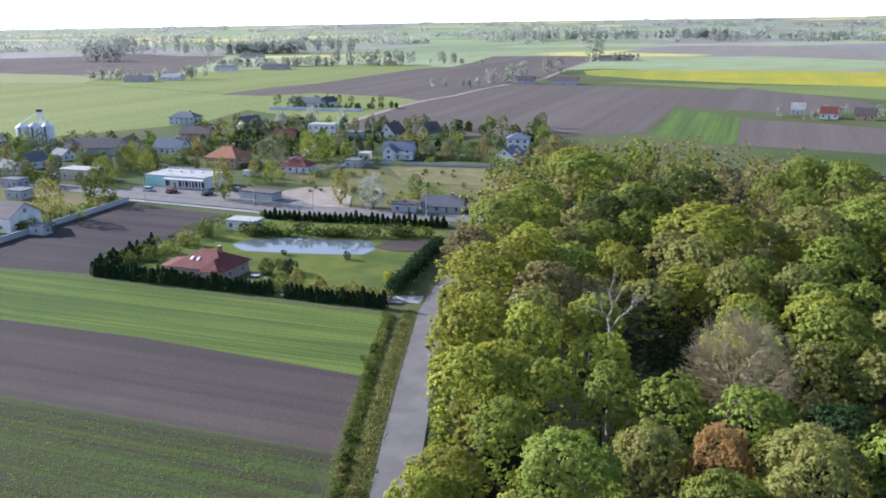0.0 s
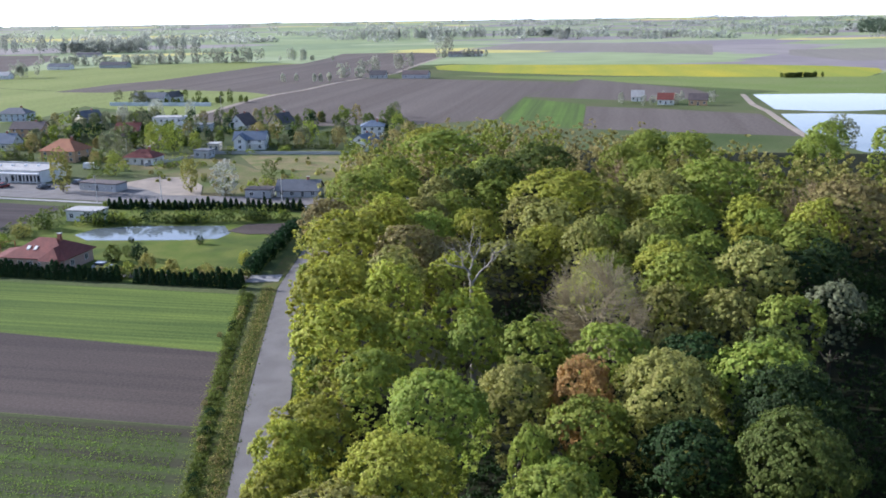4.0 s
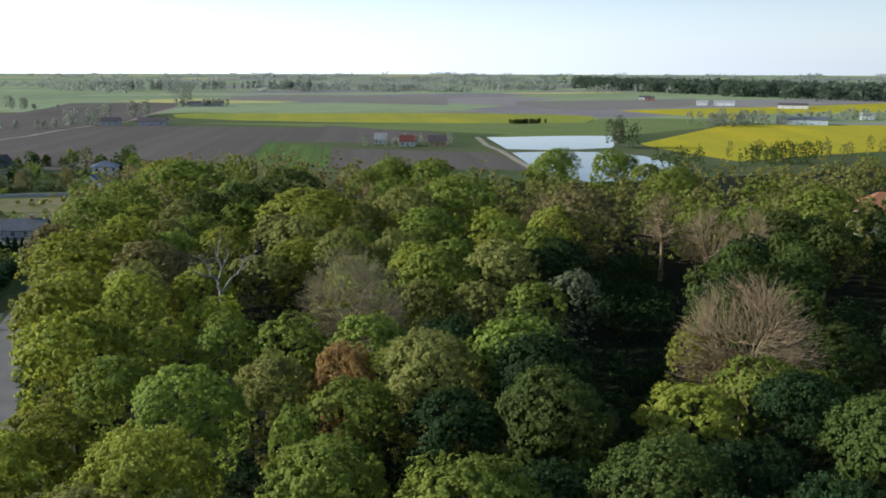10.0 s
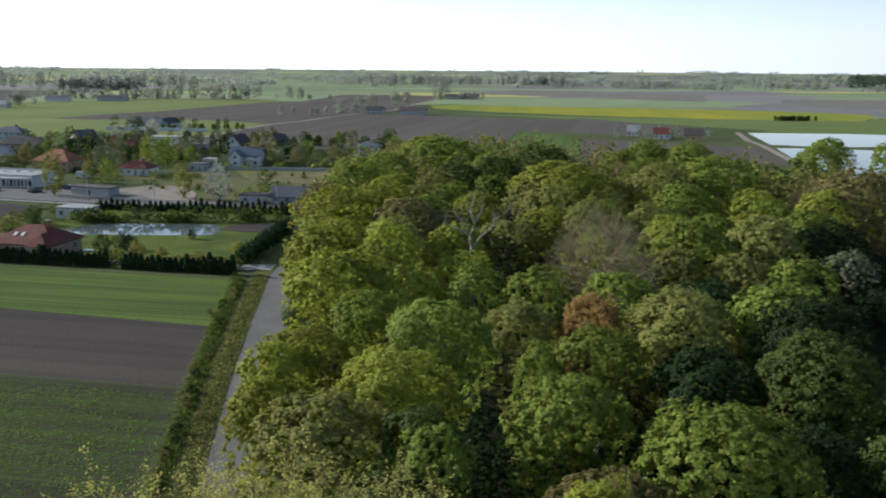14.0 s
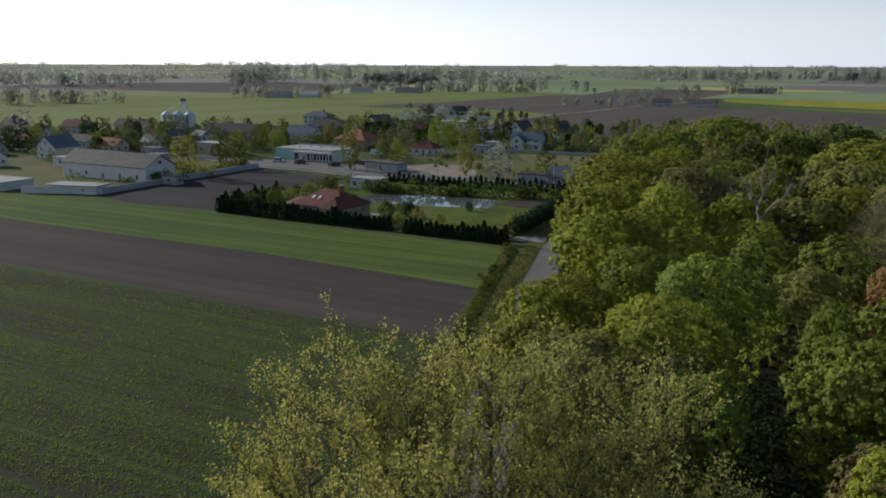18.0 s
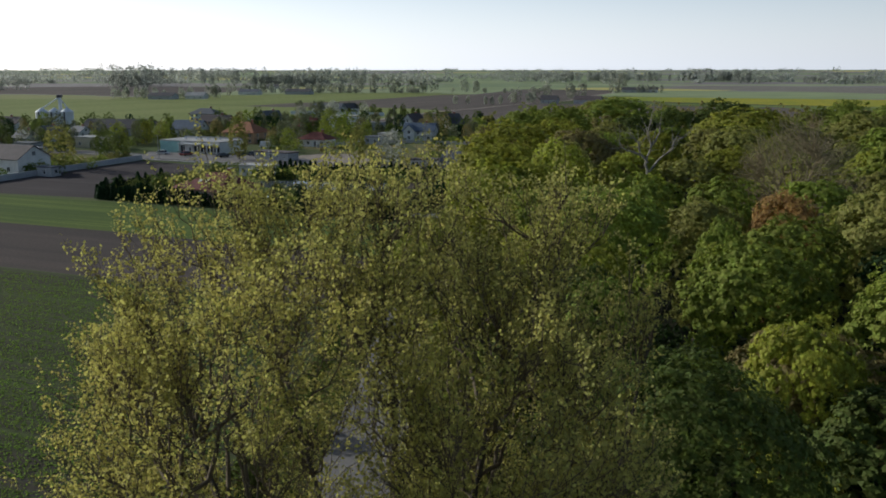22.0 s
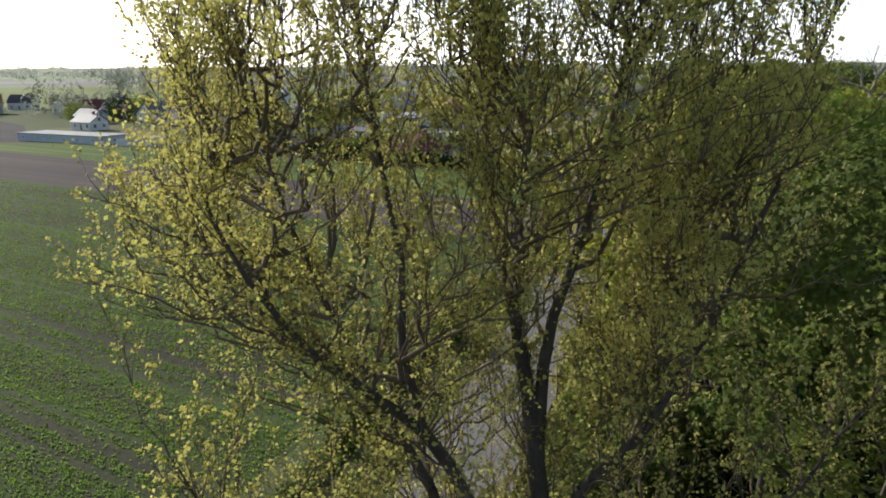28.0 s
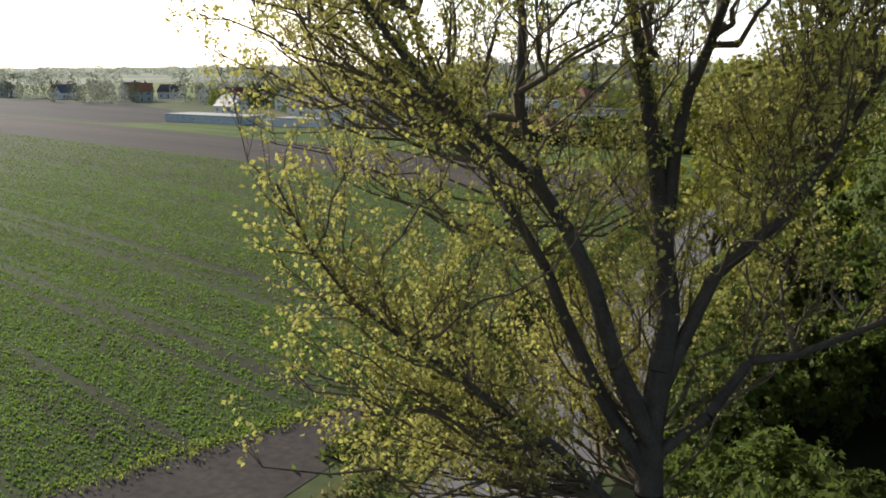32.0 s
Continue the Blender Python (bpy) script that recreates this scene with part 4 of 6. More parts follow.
        if r.random() < 0.03:
            goal = np.array([r.normal(-2.2, 0.8), r.uniform(12.2, 15.2), r.uniform(12.0, 16.0)])
        elif r.random() < 0.06:          # low sprays that hang over the lane and the field's edge
            goal = np.array([r.uniform(-5.2, -2.0), r.uniform(11.0, 15.0), r.uniform(5.7, 9.5)])
        elif r.random() < 0.12:
            goal = np.array([r.uniform(0.2, 2.3), r.uniform(12.0, 18.0), r.uniform(10.0, 16.3)])
        elif r.random() < 0.06:          # outer sprays over the field
            goal = np.array([r.uniform(-9.9, -7.6), r.uniform(17.0, 19.6), r.uniform(10.5, 15.2)])
        elif r.random() < 0.07:          # shoots behind the fork, over the lane
            goal = np.array([r.uniform(-2.6, 0.6), r.uniform(15.0, 19.0), r.uniform(7.5, 11.5)])
        goal[2] -= 0.55 * (1 + math.sin(goal[0] * 2.1) * math.cos(goal[1] * 1.7)) * max(0.0, d[2])
        roof = max(top_ - (math.hypot(goal[0] - x_, (goal[1] - y_) * 0.6) / wide_) ** 2 for x_, y_, top_, wide_ in tops)
        goal[2] = min(goal[2], roof)
        if goal[2] < 5.6 or (goal[2] < 8 and goal[0] > 1.5) or goal[1] < 9.8 or goal[0] < edge(goal) or (goal[2] < 9.5 and goal[0] < -5.4):
            continue
        if goal[0] > 3.2 - 0.55 * max(0.0, 15.5 - goal[2]) and r.random() < 0.75:
            continue
        if goal[2] < 11.5 and goal[1] < 14.2 and abs(goal[0] + 1.0) < 1.4 and r.random() < 0.7:
            continue
        count += 1
        away = np.linalg.norm(node_p - goal, axis=1) + 3.0 * np.maximum(0, node_p[:, 2] - goal[2] + 1.1) + 0.5 * r.random(len(node_p))
        k = int(np.argmin(away))
        a = node_p[k]
        span = np.linalg.norm(goal - a)
        pos, rad = a, min(node_r[k] * 0.6, 0.007 + 0.005 * span)
        start_rad = rad
        steps = 6
        out = goal - a
        for s in range(1, steps + 1):
            f = s / steps
            q = a + out * [f**0.95, f**0.95, f**1.12] + r.normal(size=3) * 0.028 * span * (s < steps)
            nr = start_rad * (1 - 0.75 * f) + 0.004
            twigs.append((pos, q, rad, nr))
            if s >= 2:
                for _ in range(2 if s < steps else 3):
                    td = (q - pos) / (np.linalg.norm(q - pos) + 1e-6) * 0.6 + r.normal(size=3) * 0.45 + [0, 0, 0.75]
                    td /= np.linalg.norm(td)
                    ln = r.uniform(0.35, 0.95)
                    m1 = q + td * ln * 0.5 + r.normal(size=3) * 0.04
                    m2 = m1 + (td * 0.8 + [0, 0, 0.3]) * ln * 0.5
                    twigs.append((q, m1, 0.007, 0.005))
                    twigs.append((m1, m2, 0.005, 0.003))
                    tips.append((m1, m2))
            pos, rad = q, nr
    for segs in big:          # shoots on the outer ends of the main limbs
        for p, q, ra, rb in segs[len(segs) // 2:]:
            for _ in range(9):
                td = (q - p) / np.linalg.norm(q - p) * 0.5 + r.normal(size=3) * 0.6 + [0, 0, 0.45]
                td /= np.linalg.norm(td)
                base = p + (q - p) * r.random()
                ln = r.uniform(0.5, 1.3)
                m1 = base + td * ln * 0.5
                m2 = m1 + (td + r.normal(size=3) * 0.3) * ln * 0.5
                twigs += [(base, m1, 0.012, 0.008), (m1, m2, 0.008, 0.003)]
                tips += [(m1, m2), ((base + m1) / 2, m1)]
    link("branchwork", limbs_mesh("branchwork", twigs, 4), root, "", M["aspen_twig"])
    per = 14
    a = np.repeat(np.array([t[0] for t in tips]), per, 0)
    b = np.repeat(np.array([t[1] for t in tips]), per, 0)
    f = r.random((len(a), 1)) ** 0.6 * 1.15
    c = a + (b - a) * f + r.normal(size=a.shape) * 0.06
    leaf = quads_mesh("crown", c, r.normal(size=c.shape) + [-0.4, 0, 0.6], r.uniform(0.025, 0.044, len(c)), 0.8)
    link("crown", leaf, root, "thin yellow-green leaves", LEAF["V"])
    return root


aspen()
second = leafy_tree("thin_tree", 71, 3.2, 13.6, 20000, 0.075, 80, "D", "thin green-leaved tree behind the aspen", 0.16, 4.0)
second.location = (4.6, 21.0, 0)
for x, y, radius, kind, tall in ((5.9, 24.6, 2.8, "D", 0.72), (3.4, 29.5, 2.6, "D", 0.7), (11.8, 32.0, 3.0, "O", 0.82), (11.7, 38.8, 3.2, "G", 0.97), (12.5, 27.0, 3.2, "D", 0.8),
                                 (2.0, 34.5, 2.6, "D", 0.8), (8.5, 21.0, 2.8, "D", 0.72), (13.0, 20.5, 3.0, "D", 0.72)):
    plant(fit_proto(radius, 1), x, y, radius, kind, x * 77, tall)

# ---- shrubs, hedges ----


def shrub(name, seed, radius, tall, leaves, leaf, kind, label, category="shrub", puffs=9):
    r = np.random.default_rng(seed)
    p, nr = crown_points(r, radius, tall, 0.0, leaves, puffs, 0.5, True)
    p[:, 2] = np.abs(p[:, 2])
    ob = link(name, leaf_mesh(name, p, nr, r.uniform(0.7, 1.3, leaves) * leaf), None, "", LEAF[kind])
    ob.material_slots[0].link = "OBJECT"
    ob.material_slots[0].material = LEAF[kind]
    stems = [((0, 0, -0.05), (0.55 * radius * math.cos(k), 0.55 * radius * math.sin(k), tall * 0.6), 0.035, 0.012) for k in range(7)]
    link("stem", limbs_mesh("stem", stems, 4), ob, "", M["bark"])
    return tagged(ob, label, category)


def thuja(seed, tall):
    r = np.random.default_rng(seed)
    n = 850
    z = r.random(n)
    a = r.uniform(0, 2 * np.pi, n)
    rad = 0.60 * (1 - z) ** 0.45 * r.uniform(0.75, 1.05, n) + 0.04
    p = np.stack([rad * np.cos(a), rad * np.sin(a), z * tall], 1)
    nr = np.stack([np.cos(a), np.sin(a), 0.3 + 0 * a], 1) + r.normal(size=(n, 3)) * 0.4
    ob = link("thuja", quads_mesh("thuja", p, nr, r.uniform(0.06, 0.13, n)), None, "", LEAF["T"])
    return tagged(ob, "slim dark green thuja in a garden hedge", "thuja", "thuja hedge")


thujas = [thuja(1, 2.3), thuja(2, 2.0), thuja(3, 2.6)]


def thuja_row(a, b, gap, big=1.0):
    n = int(math.dist(a, b) / gap)
    for k in range(n + 1):
        f = k / n
        x, y = a[0] + (b[0] - a[0]) * f + rng.normal() * 0.08, a[1] + (b[1] - a[1]) * f + rng.normal() * 0.08
        ob = copy_thing(thujas[int(rng.integers(0, 3))], pose(x, y, 0.05, 0, 0, rng.uniform(0, 360)))
        s = rng.uniform(0.85, 1.12) * big
        ob.scale = (s, s, s * rng.uniform(0.9, 1.1))


thuja_row((-62.5, 137.2), (-30.5, 125.8), 0.85)
thuja_row((-27.5, 124.6), (-12.0, 119.2), 0.85)
thuja_row((-43.0, 179.3), (-4.5, 169.4), 1.15, 0.9)
thuja_row((-62.8, 139.0), (-59.0, 155.0), 1.1, 1.05)
for n, ob in enumerate(thujas):
    ob.location = (-63.2 + 0.3 * n, 138.0 + 0.5 * n, 0.05)
bush = [shrub("shrub", 1, 1.2, 1.9, 1000, 0.105, "D", "dark green shrub beside the field ditch"), shrub("shrub", 2, 1.0, 1.3, 800, 0.105, "D", "low dark shrub beside the field ditch"),
        shrub("shrub", 3, 1.5, 2.4, 2800, 0.082, "G", "rounded green garden shrub")]


def set_shrub(k, x, y, s, kind=None, label=""):
    ob = copy_thing(bush[k], pose(x, y, 0.03, 0, 0, rng.uniform(0, 360)))
    ob.scale = (s, s, s * rng.uniform(0.8, 1.2))
    if kind:
        ob.material_slots[0].material = LEAF[kind]
    return tagged(ob, label)


bushes = {}


def thicket(name, x, y, s, kind, label):
    """Collects far bushes that grow into one another."""
    bushes.setdefault((name, kind, label), []).append((x, y, 2.3 * s, 1.45 * s))


y = 31.0
while y < 116:
    x = -11.9 + 0.5 * math.sin(y * 0.3) + (0.03 * (y - 98) if y > 98 else 0)
    set_shrub(int(rng.integers(0, 2)), x + rng.normal() * 0.35, y, rng.uniform(0.25, 0.55), rng.choice(["D", "D", "O", "T"]))
    y += rng.uniform(0.9, 2.4)
for k in range(90):          # undergrowth at the edge of the wood
    y = rng.uniform(16, 122)
    set_shrub(2, -2.6 + abs(rng.normal()) * (3.2 if y < 40 else 1.2), y, rng.uniform(0.8, 1.6), rng.choice(["D", "D", "L"] if y < 42 else ["D", "D", "G", "L"]), "leafy undergrowth shrub beside the lane")
for k in range(64):          # dense hedge beside the lane's bend
    f = k / 63
    thicket("thicket", -11.3 + 6.4 * f + rng.normal() * 0.3, 125.5 + 28.0 * f, rng.uniform(0.8, 1.05), "T", "dense dark hedge shrub along the garden")
for k in range(22):          # western garden boundary
    f = k / 21
    thicket("thicket", -62.5 + 13 * f + rng.normal() * 0.5, 140 + 36 * f, rng.uniform(0.7, 1.2), rng.choice(["D", "T", "D"]), "garden shrub beside the dark field")
for k in range(64):          # overgrown bank behind the garden pond
    x = rng.uniform(-45, -7)
    thicket("thicket", x, 162.6 - 0.08 * (x + 30) + abs(rng.normal()) * 2.0, rng.uniform(0.55, 1.2), rng.choice(["D", "G", "D", "T"]), "green shrub on the bank of the garden pond")
for k in range(46):          # shrubs inside the front hedge
    f = k / 45
    thicket("thicket", -33 + 21 * f, 129.6 - 7.4 * f + rng.normal() * 0.8, rng.uniform(0.35, 0.8), rng.choice(["D", "L", "L", "O", "G"]), "small garden shrub inside the thuja hedge")
for k in range(60):          # bushes along the street and the yards
    f = rng.random()
    thicket("thicket", -44 + 40 * f, 180.5 - 10.5 * f + rng.normal() * 0.5, rng.uniform(0.3, 0.6), rng.choice(["D", "G", "T"]), "dark bush in the street hedge")
for k in range(40):
    f = rng.random()
    thicket("thicket", -93.5 + 11.5 * f - abs(rng.normal()) * 2.5, 155 + 44 * f, rng.uniform(0.6, 1.1), rng.choice(["D", "D", "G", "L"]), "dense shrub behind the pale wall")
for x, y, s, kind in ((-33.5, 137.5, 1.0, "D"), (-31.5, 140, 0.8, "D"), (-29.5, 138, 0.9, "T"), (-27, 131, 0.9, "L"), (-23, 128, 0.8, "L"), (-18, 126.5, 0.8, "L"), (-56, 146, 1.1, "D"), (-58, 142, 0.9, "D"),
                      (-55, 151, 1.1, "G"), (-53, 157, 1.2, "L"), (-51, 163, 1.1, "D"), (-21, 146, 0.5, "T"), (-33, 149.5, 0.4, "T"), (-12, 131, 1.0, "Y"), (-34, 129, 0.7, "L")):
    set_shrub(2, x, y, s, kind, "garden shrub on the lawn round the villa")
for n, ob in enumerate(bush):
    ob.location = (-12.2, 33.5 + 7 * n, 0.03)
village_tree = [leafy_tree("garden_tree", 60 + k, rad, top, 3000, 0.17, 22, "F", WORDS["F"], 0.16, 0.15, 0, 0.5, True) for k, (rad, top) in enumerate([(2.6, 7.0), (3.2, 8.5), (1.9, 9.0)])]


def garden_tree(k, x, y, s, kind, label="", tall=1.0):
    ob = copy_thing(village_tree[k], pose(x, y, 0, 0, 0, rng.uniform(0, 360)))
    ob.scale = (s, s, s * tall)
    for c in ob.children:
        if c.name.startswith("crown"):
            c.material_slots[0].material = LEAF[kind]
    tagged(ob, label or "leafy tree among the village houses", group="village trees")


for x, y, k, s, kind, label in ((-57.4, 200.0, 2, 1.15, "L", "tall yellow-green tree before the shop"), (-28.6, 193.0, 2, 0.95, "L", "slim yellow-green tree in the waste ground"),
                                (-20.6, 188.6, 1, 0.85, "H", "small tree white with blossom"), (-11.6, 201.5, 1, 0.6, "D", "round dark green tree in the waste ground"),
                                (-46.0, 256.0, 1, 1.0, "G", "bright green rounded garden tree"), (-41.5, 257.0, 1, 0.95, "G", "bright green rounded garden tree"),
                                (-90.5, 181.0, 1, 1.0, "L", "pale olive tree behind the white wall"), (-96.0, 243.0, 1, 0.7, "Y", ""), (-88.0, 196.0, 2, 0.8, "D", ""), (-84.5, 198.0, 1, 0.7, "D", "")):
    garden_tree(k, x, y, s, kind, label)
r2 = np.random.default_rng(17)
spots = 0
BUILT = [(-72, 219, 17), (-106, 231, 9), (-101, 176, 15), (-139, 209, 8), (-153, 304, 9), (-67, 243, 9), (-45, 236, 8), (-50, 313, 10), (-18, 254, 8), (14, 251, 8), (19, 285, 8), (-10, 293, 7),
         (-26, 301, 7), (-59, 281, 7), (-77, 308, 7), (-92, 290, 7), (-95, 270, 7), (-117, 262, 10), (-152, 270, 8), (-166, 262, 7), (-9, 187, 9)]
while spots < 330:
    x, y = r2.uniform(-185, 32), r2.uniform(205, 335)
    if y < 255 and -50 < x < 8 or any(math.hypot(x - a, y - b) < c for a, b, c in BUILT) or y < 205 + 0.35 * -(x + 20) * 0.35 or (x < -100 and y > 290):
        continue
    spots += 1
    kind, big = r2.choice(list("GDWDWDTDOW")), r2.uniform(0.35, 0.8)
    if y > 268:
        bushes.setdefault(("village_grove", kind, "leafy trees between the back gardens of the village"), []).append((x, y, 8.6 * big, 2.9 * big))
    else:
        garden_tree(int(r2.choice([0, 1, 1, 2])), x, y, big, kind)
PAVED = [(-96, 226), (-90, 202), (-3, 170), (40, 158), (40, 172), (-2, 184), (-24, 190), (-28, 216), (-60, 214)]
for a, b, c in BUILT:          # hedges and shrubs of the village gardens
    for k in range(11):
        q, d = r2.uniform(0, 6.28), c * r2.uniform(0.85, 1.3)
        if not inside(PAVED, a + d * math.cos(q), b + d * math.sin(q)):
            thicket("thicket", a + d * math.cos(q), b + d * math.sin(q), r2.uniform(0.5, 1.25), r2.choice(list("DGDGL")), "dark garden shrubs round the village houses")
for k in range(130):          # long garden hedges between the plots
    row, f = k % 10, k // 10
    x0, y0 = -150 + 17 * row, 246 + 13 * (row * 7 % 5)
    thicket("thicket", x0 + 1.5 * f, y0 - 0.55 * f + r2.normal() * 0.3, r2.uniform(0.5, 0.9), "D", "dark hedges between the village plots")
for k in range(46):          # weeds and bushes of the rough meadow
    thicket("thicket", r2.uniform(-42, 6), r2.uniform(192, 236), r2.uniform(0.25, 0.6), r2.choice(list("GLLDO")), "low bush in the rough meadow")
for k in range(62):          # gardens of the western houses
    f = k / 61
    x, y = -178 - 190 * f, 240 + 50 * f + r2.normal() * 18
    big = r2.uniform(0.6, 1.45)
    bushes.setdefault(("western_grove", r2.choice(list("HFFW")), "pale trees among the western village houses"), []).append((x, y, 8.4 * big, 2.5 * big))
for (name, kind, label), rows in bushes.items():
    joined_trees(name, rows, kind, label, 260 if name == "thicket" else 900, 0.15 if name == "thicket" else 0.24)
for n, ob in enumerate(village_tree):
    ob.location = (-70 + 12 * n, 330, 0)


# ---- crop blades in the sprouting field ----


def crop_blades():
    """Young crop in drilled rows, thickest near the field's corner."""
    r = np.random.default_rng(31)
    n = 330000
    along = np.array([-0.946, 0.324])
    across = np.array([0.324, 0.946])
    u = -np.log(r.random(n)) * 54 - 2
    v = np.round((-22 - np.log(r.random(n)) * 40) / 0.42) * 0.42 + r.normal(size=n) * 0.15
    x = -14.5 + along[0] * u + across[0] * v
    y = 27.0 + along[1] * u + across[1] * v
    row = np.random.default_rng(5).random(4000)[np.clip(np.round(v / 0.42).astype(int) + 2000, 0, 3999)]
    patch = np.where(row < 0.13, -0.6, row) + r.normal(size=n) * 0.3
    keep = (x < -14.2 - np.maximum(0, 27 - y) * 0.5) & (y < 74 + (-13 - x) * 0.34) & (patch > -0.35)
    p = np.stack([x, y, 0.03 + 0.05 * r.random(n)], 1)[keep]
    nr = r.normal(size=p.shape) * [1, 1, 0.35]
    ob = link("young_crop", leaf_mesh("young_crop", p, nr, r.uniform(0.028, 0.058, len(p)) * (1 + np.hypot(p[:, 0], p[:, 1]) / 110)), None, "", LEAF["C"])
    return tagged(ob, "low green blades of young crop in rows", "crop", kind="stuff")


crop_blades()


def tufts(name, line, n, wide, size, kind, label):
    r = np.random.default_rng(n)
    f = r.uniform(0, len(line) - 1.001, n)
    k = f.astype(int)
    a_, b_ = np.array(line)[k], np.array(line)[k + 1]
    c = a_ + (b_ - a_) * (f - k)[:, None] + r.normal(size=(n, 2)) * wide
    p = np.concatenate([c, 0.04 + 0.18 * r.random((n, 1))], 1)
    ob = link(name, quads_mesh(name, p, r.normal(size=p.shape) * [1, 1, 0.4], r.uniform(0.5, 1.3, n) * size, 0.5), None, "", LEAF[kind])
    return tagged(ob, label, "grass", kind="stuff")


tufts("grass_tufts", [(-10.2, 14), (-10.1, 60), (-9.6, 90), (-8.2, 118)], 14000, 0.5, 0.10, "D", "uneven grass tufts on the lane's verge")
tufts("dry_grass_tufts", [(-10.2, 14), (-10.1, 60), (-9.6, 90), (-8.2, 118)], 9000, 0.45, 0.10, "O", "dry straw-coloured grass tufts on the lane's verge")
tufts("weed_strip", [(-12.0, 24), (-11.9, 60), (-11.8, 90), (-11.0, 116)], 22000, 0.42, 0.13, "D", "dark weeds in the ditch beside the field")
tufts("field_edge_grass", [(-40, -26), (-18, 19), (-13.9, 28), (-12.9, 75), (-12.2, 95), (-11.8, 116)], 4500, 0.3, 0.06, "G", "green grass along the field's edge")

# ---- buildings ----


def paint(name, c, rough=0.8, **k):
    return material(name, c, rough=rough, second=tuple(v * 0.86 for v in c), scale=0.5, fine=5.0, bump=0.08, spread=0.06, **k)


WALL = {"white": paint("white_plaster", (0.74, 0.74, 0.73)), "cream": paint("cream_plaster", (0.62, 0.56, 0.42)), "pink": paint("pinkish_plaster", (0.55, 0.40, 0.34)), "grey": paint("grey_plaster", (0.45, 0.46, 0.47)),
        "teal": paint("teal_cladding", (0.38, 0.62, 0.58)), "tan": paint("tan_plaster", (0.52, 0.34, 0.20)), "blue": paint("bluish_panel", (0.50, 0.56, 0.62)), "brick": paint("red_brick", (0.35, 0.15, 0.10))}
ROOF = {"red": material("red_roof_tiles", (0.23, 0.075, 0.058), rough=0.8, second=(0.19, 0.065, 0.05), scale=0.6, fine=4.0, bump=0.4, rows=(0.36, 0.0, (0.16, 0.055, 0.045), 0.4)),
        "orange": material("orange_roof_tiles", (0.36, 0.16, 0.08), rough=0.8, second=(0.30, 0.13, 0.07), scale=0.6, fine=4.0, bump=0.4),
        "dark": material("dark_roof_sheet", (0.085, 0.08, 0.082), rough=0.6, second=(0.105, 0.098, 0.098), scale=0.5, fine=3.0, bump=0.2),
        "brown": material("brown_roof_sheet", (0.125, 0.102, 0.098), rough=0.8, second=(0.095, 0.08, 0.078), scale=0.4, fine=3.0, bump=0.2),
        "grey": material("grey_roof_sheet", (0.15, 0.16, 0.18), rough=0.75, second=(0.12, 0.13, 0.145), scale=0.4, fine=3.0, bump=0.2),
        "blue": material("blue_grey_roof_sheet", (0.16, 0.20, 0.25), rough=0.6, second=(0.13, 0.165, 0.21), scale=0.5, fine=4.0, bump=0.2, rows=(0.4, 0.0, (0.125, 0.155, 0.20), 0.4)),
        "pale": material("pale_flat_roof", (0.42, 0.415, 0.40), rough=0.85, second=(0.34, 0.335, 0.32), scale=0.4, fine=3.0, bump=0.1)}
M["glass"] = material("window_glass", (0.03, 0.04, 0.05), rough=0.08, spread=0.02, bump=0.0, spec=0.6)
M["frame"] = paint("white_window_frame", (0.78, 0.78, 0.76))
M["metal"] = material("galvanised_steel", (0.74, 0.77, 0.80), rough=0.5, second=(0.66, 0.69, 0.72), scale=0.6, fine=5.0, bump=0.1, metal=0.15, spread=0.05)
M["dark_metal"] = material("dark_steel", (0.10, 0.10, 0.11), rough=0.5, fine=8.0, bump=0.1)
M["concrete"] = paint("concrete", (0.46, 0.46, 0.45))
M["rubber"] = material("rubber", (0.025, 0.025, 0.025), rough=0.8, fine=10.0, bump=0.1)
M["wood"] = material("weathered_wood", (0.20, 0.15, 0.11), second=(0.15, 0.115, 0.09), scale=1.5, fine=12.0)


def solid(name, verts, faces, mat, parent=None, label=""):
    bm = bmesh.new()
    vs = [bm.verts.new(v) for v in verts]
    for f in faces:
        bm.faces.new([vs[i] for i in f])
    bmesh.ops.recalc_face_normals(bm, faces=bm.faces)
    me = bpy.data.meshes.new(name)
    bm.to_mesh(me)
    bm.free()
    return link(name, me, parent, label, mat)


BOX = [(0, 3, 2, 1), (4, 5, 6, 7), (0, 1, 5, 4), (1, 2, 6, 5), (2, 3, 7, 6), (3, 0, 4, 7)]


def box(name, x0, x1, y0, y1, z0, z1, mat, parent=None, label="", taper=0.0):
    a = taper
    return solid(name, [(x0, y0, z0), (x1, y0, z0), (x1, y1, z0), (x0, y1, z0), (x0 + a, y0 + a, z1), (x1 - a, y0 + a, z1), (x1 - a, y1 - a, z1), (x0 + a, y1 - a, z1)], BOX, mat, parent, label)


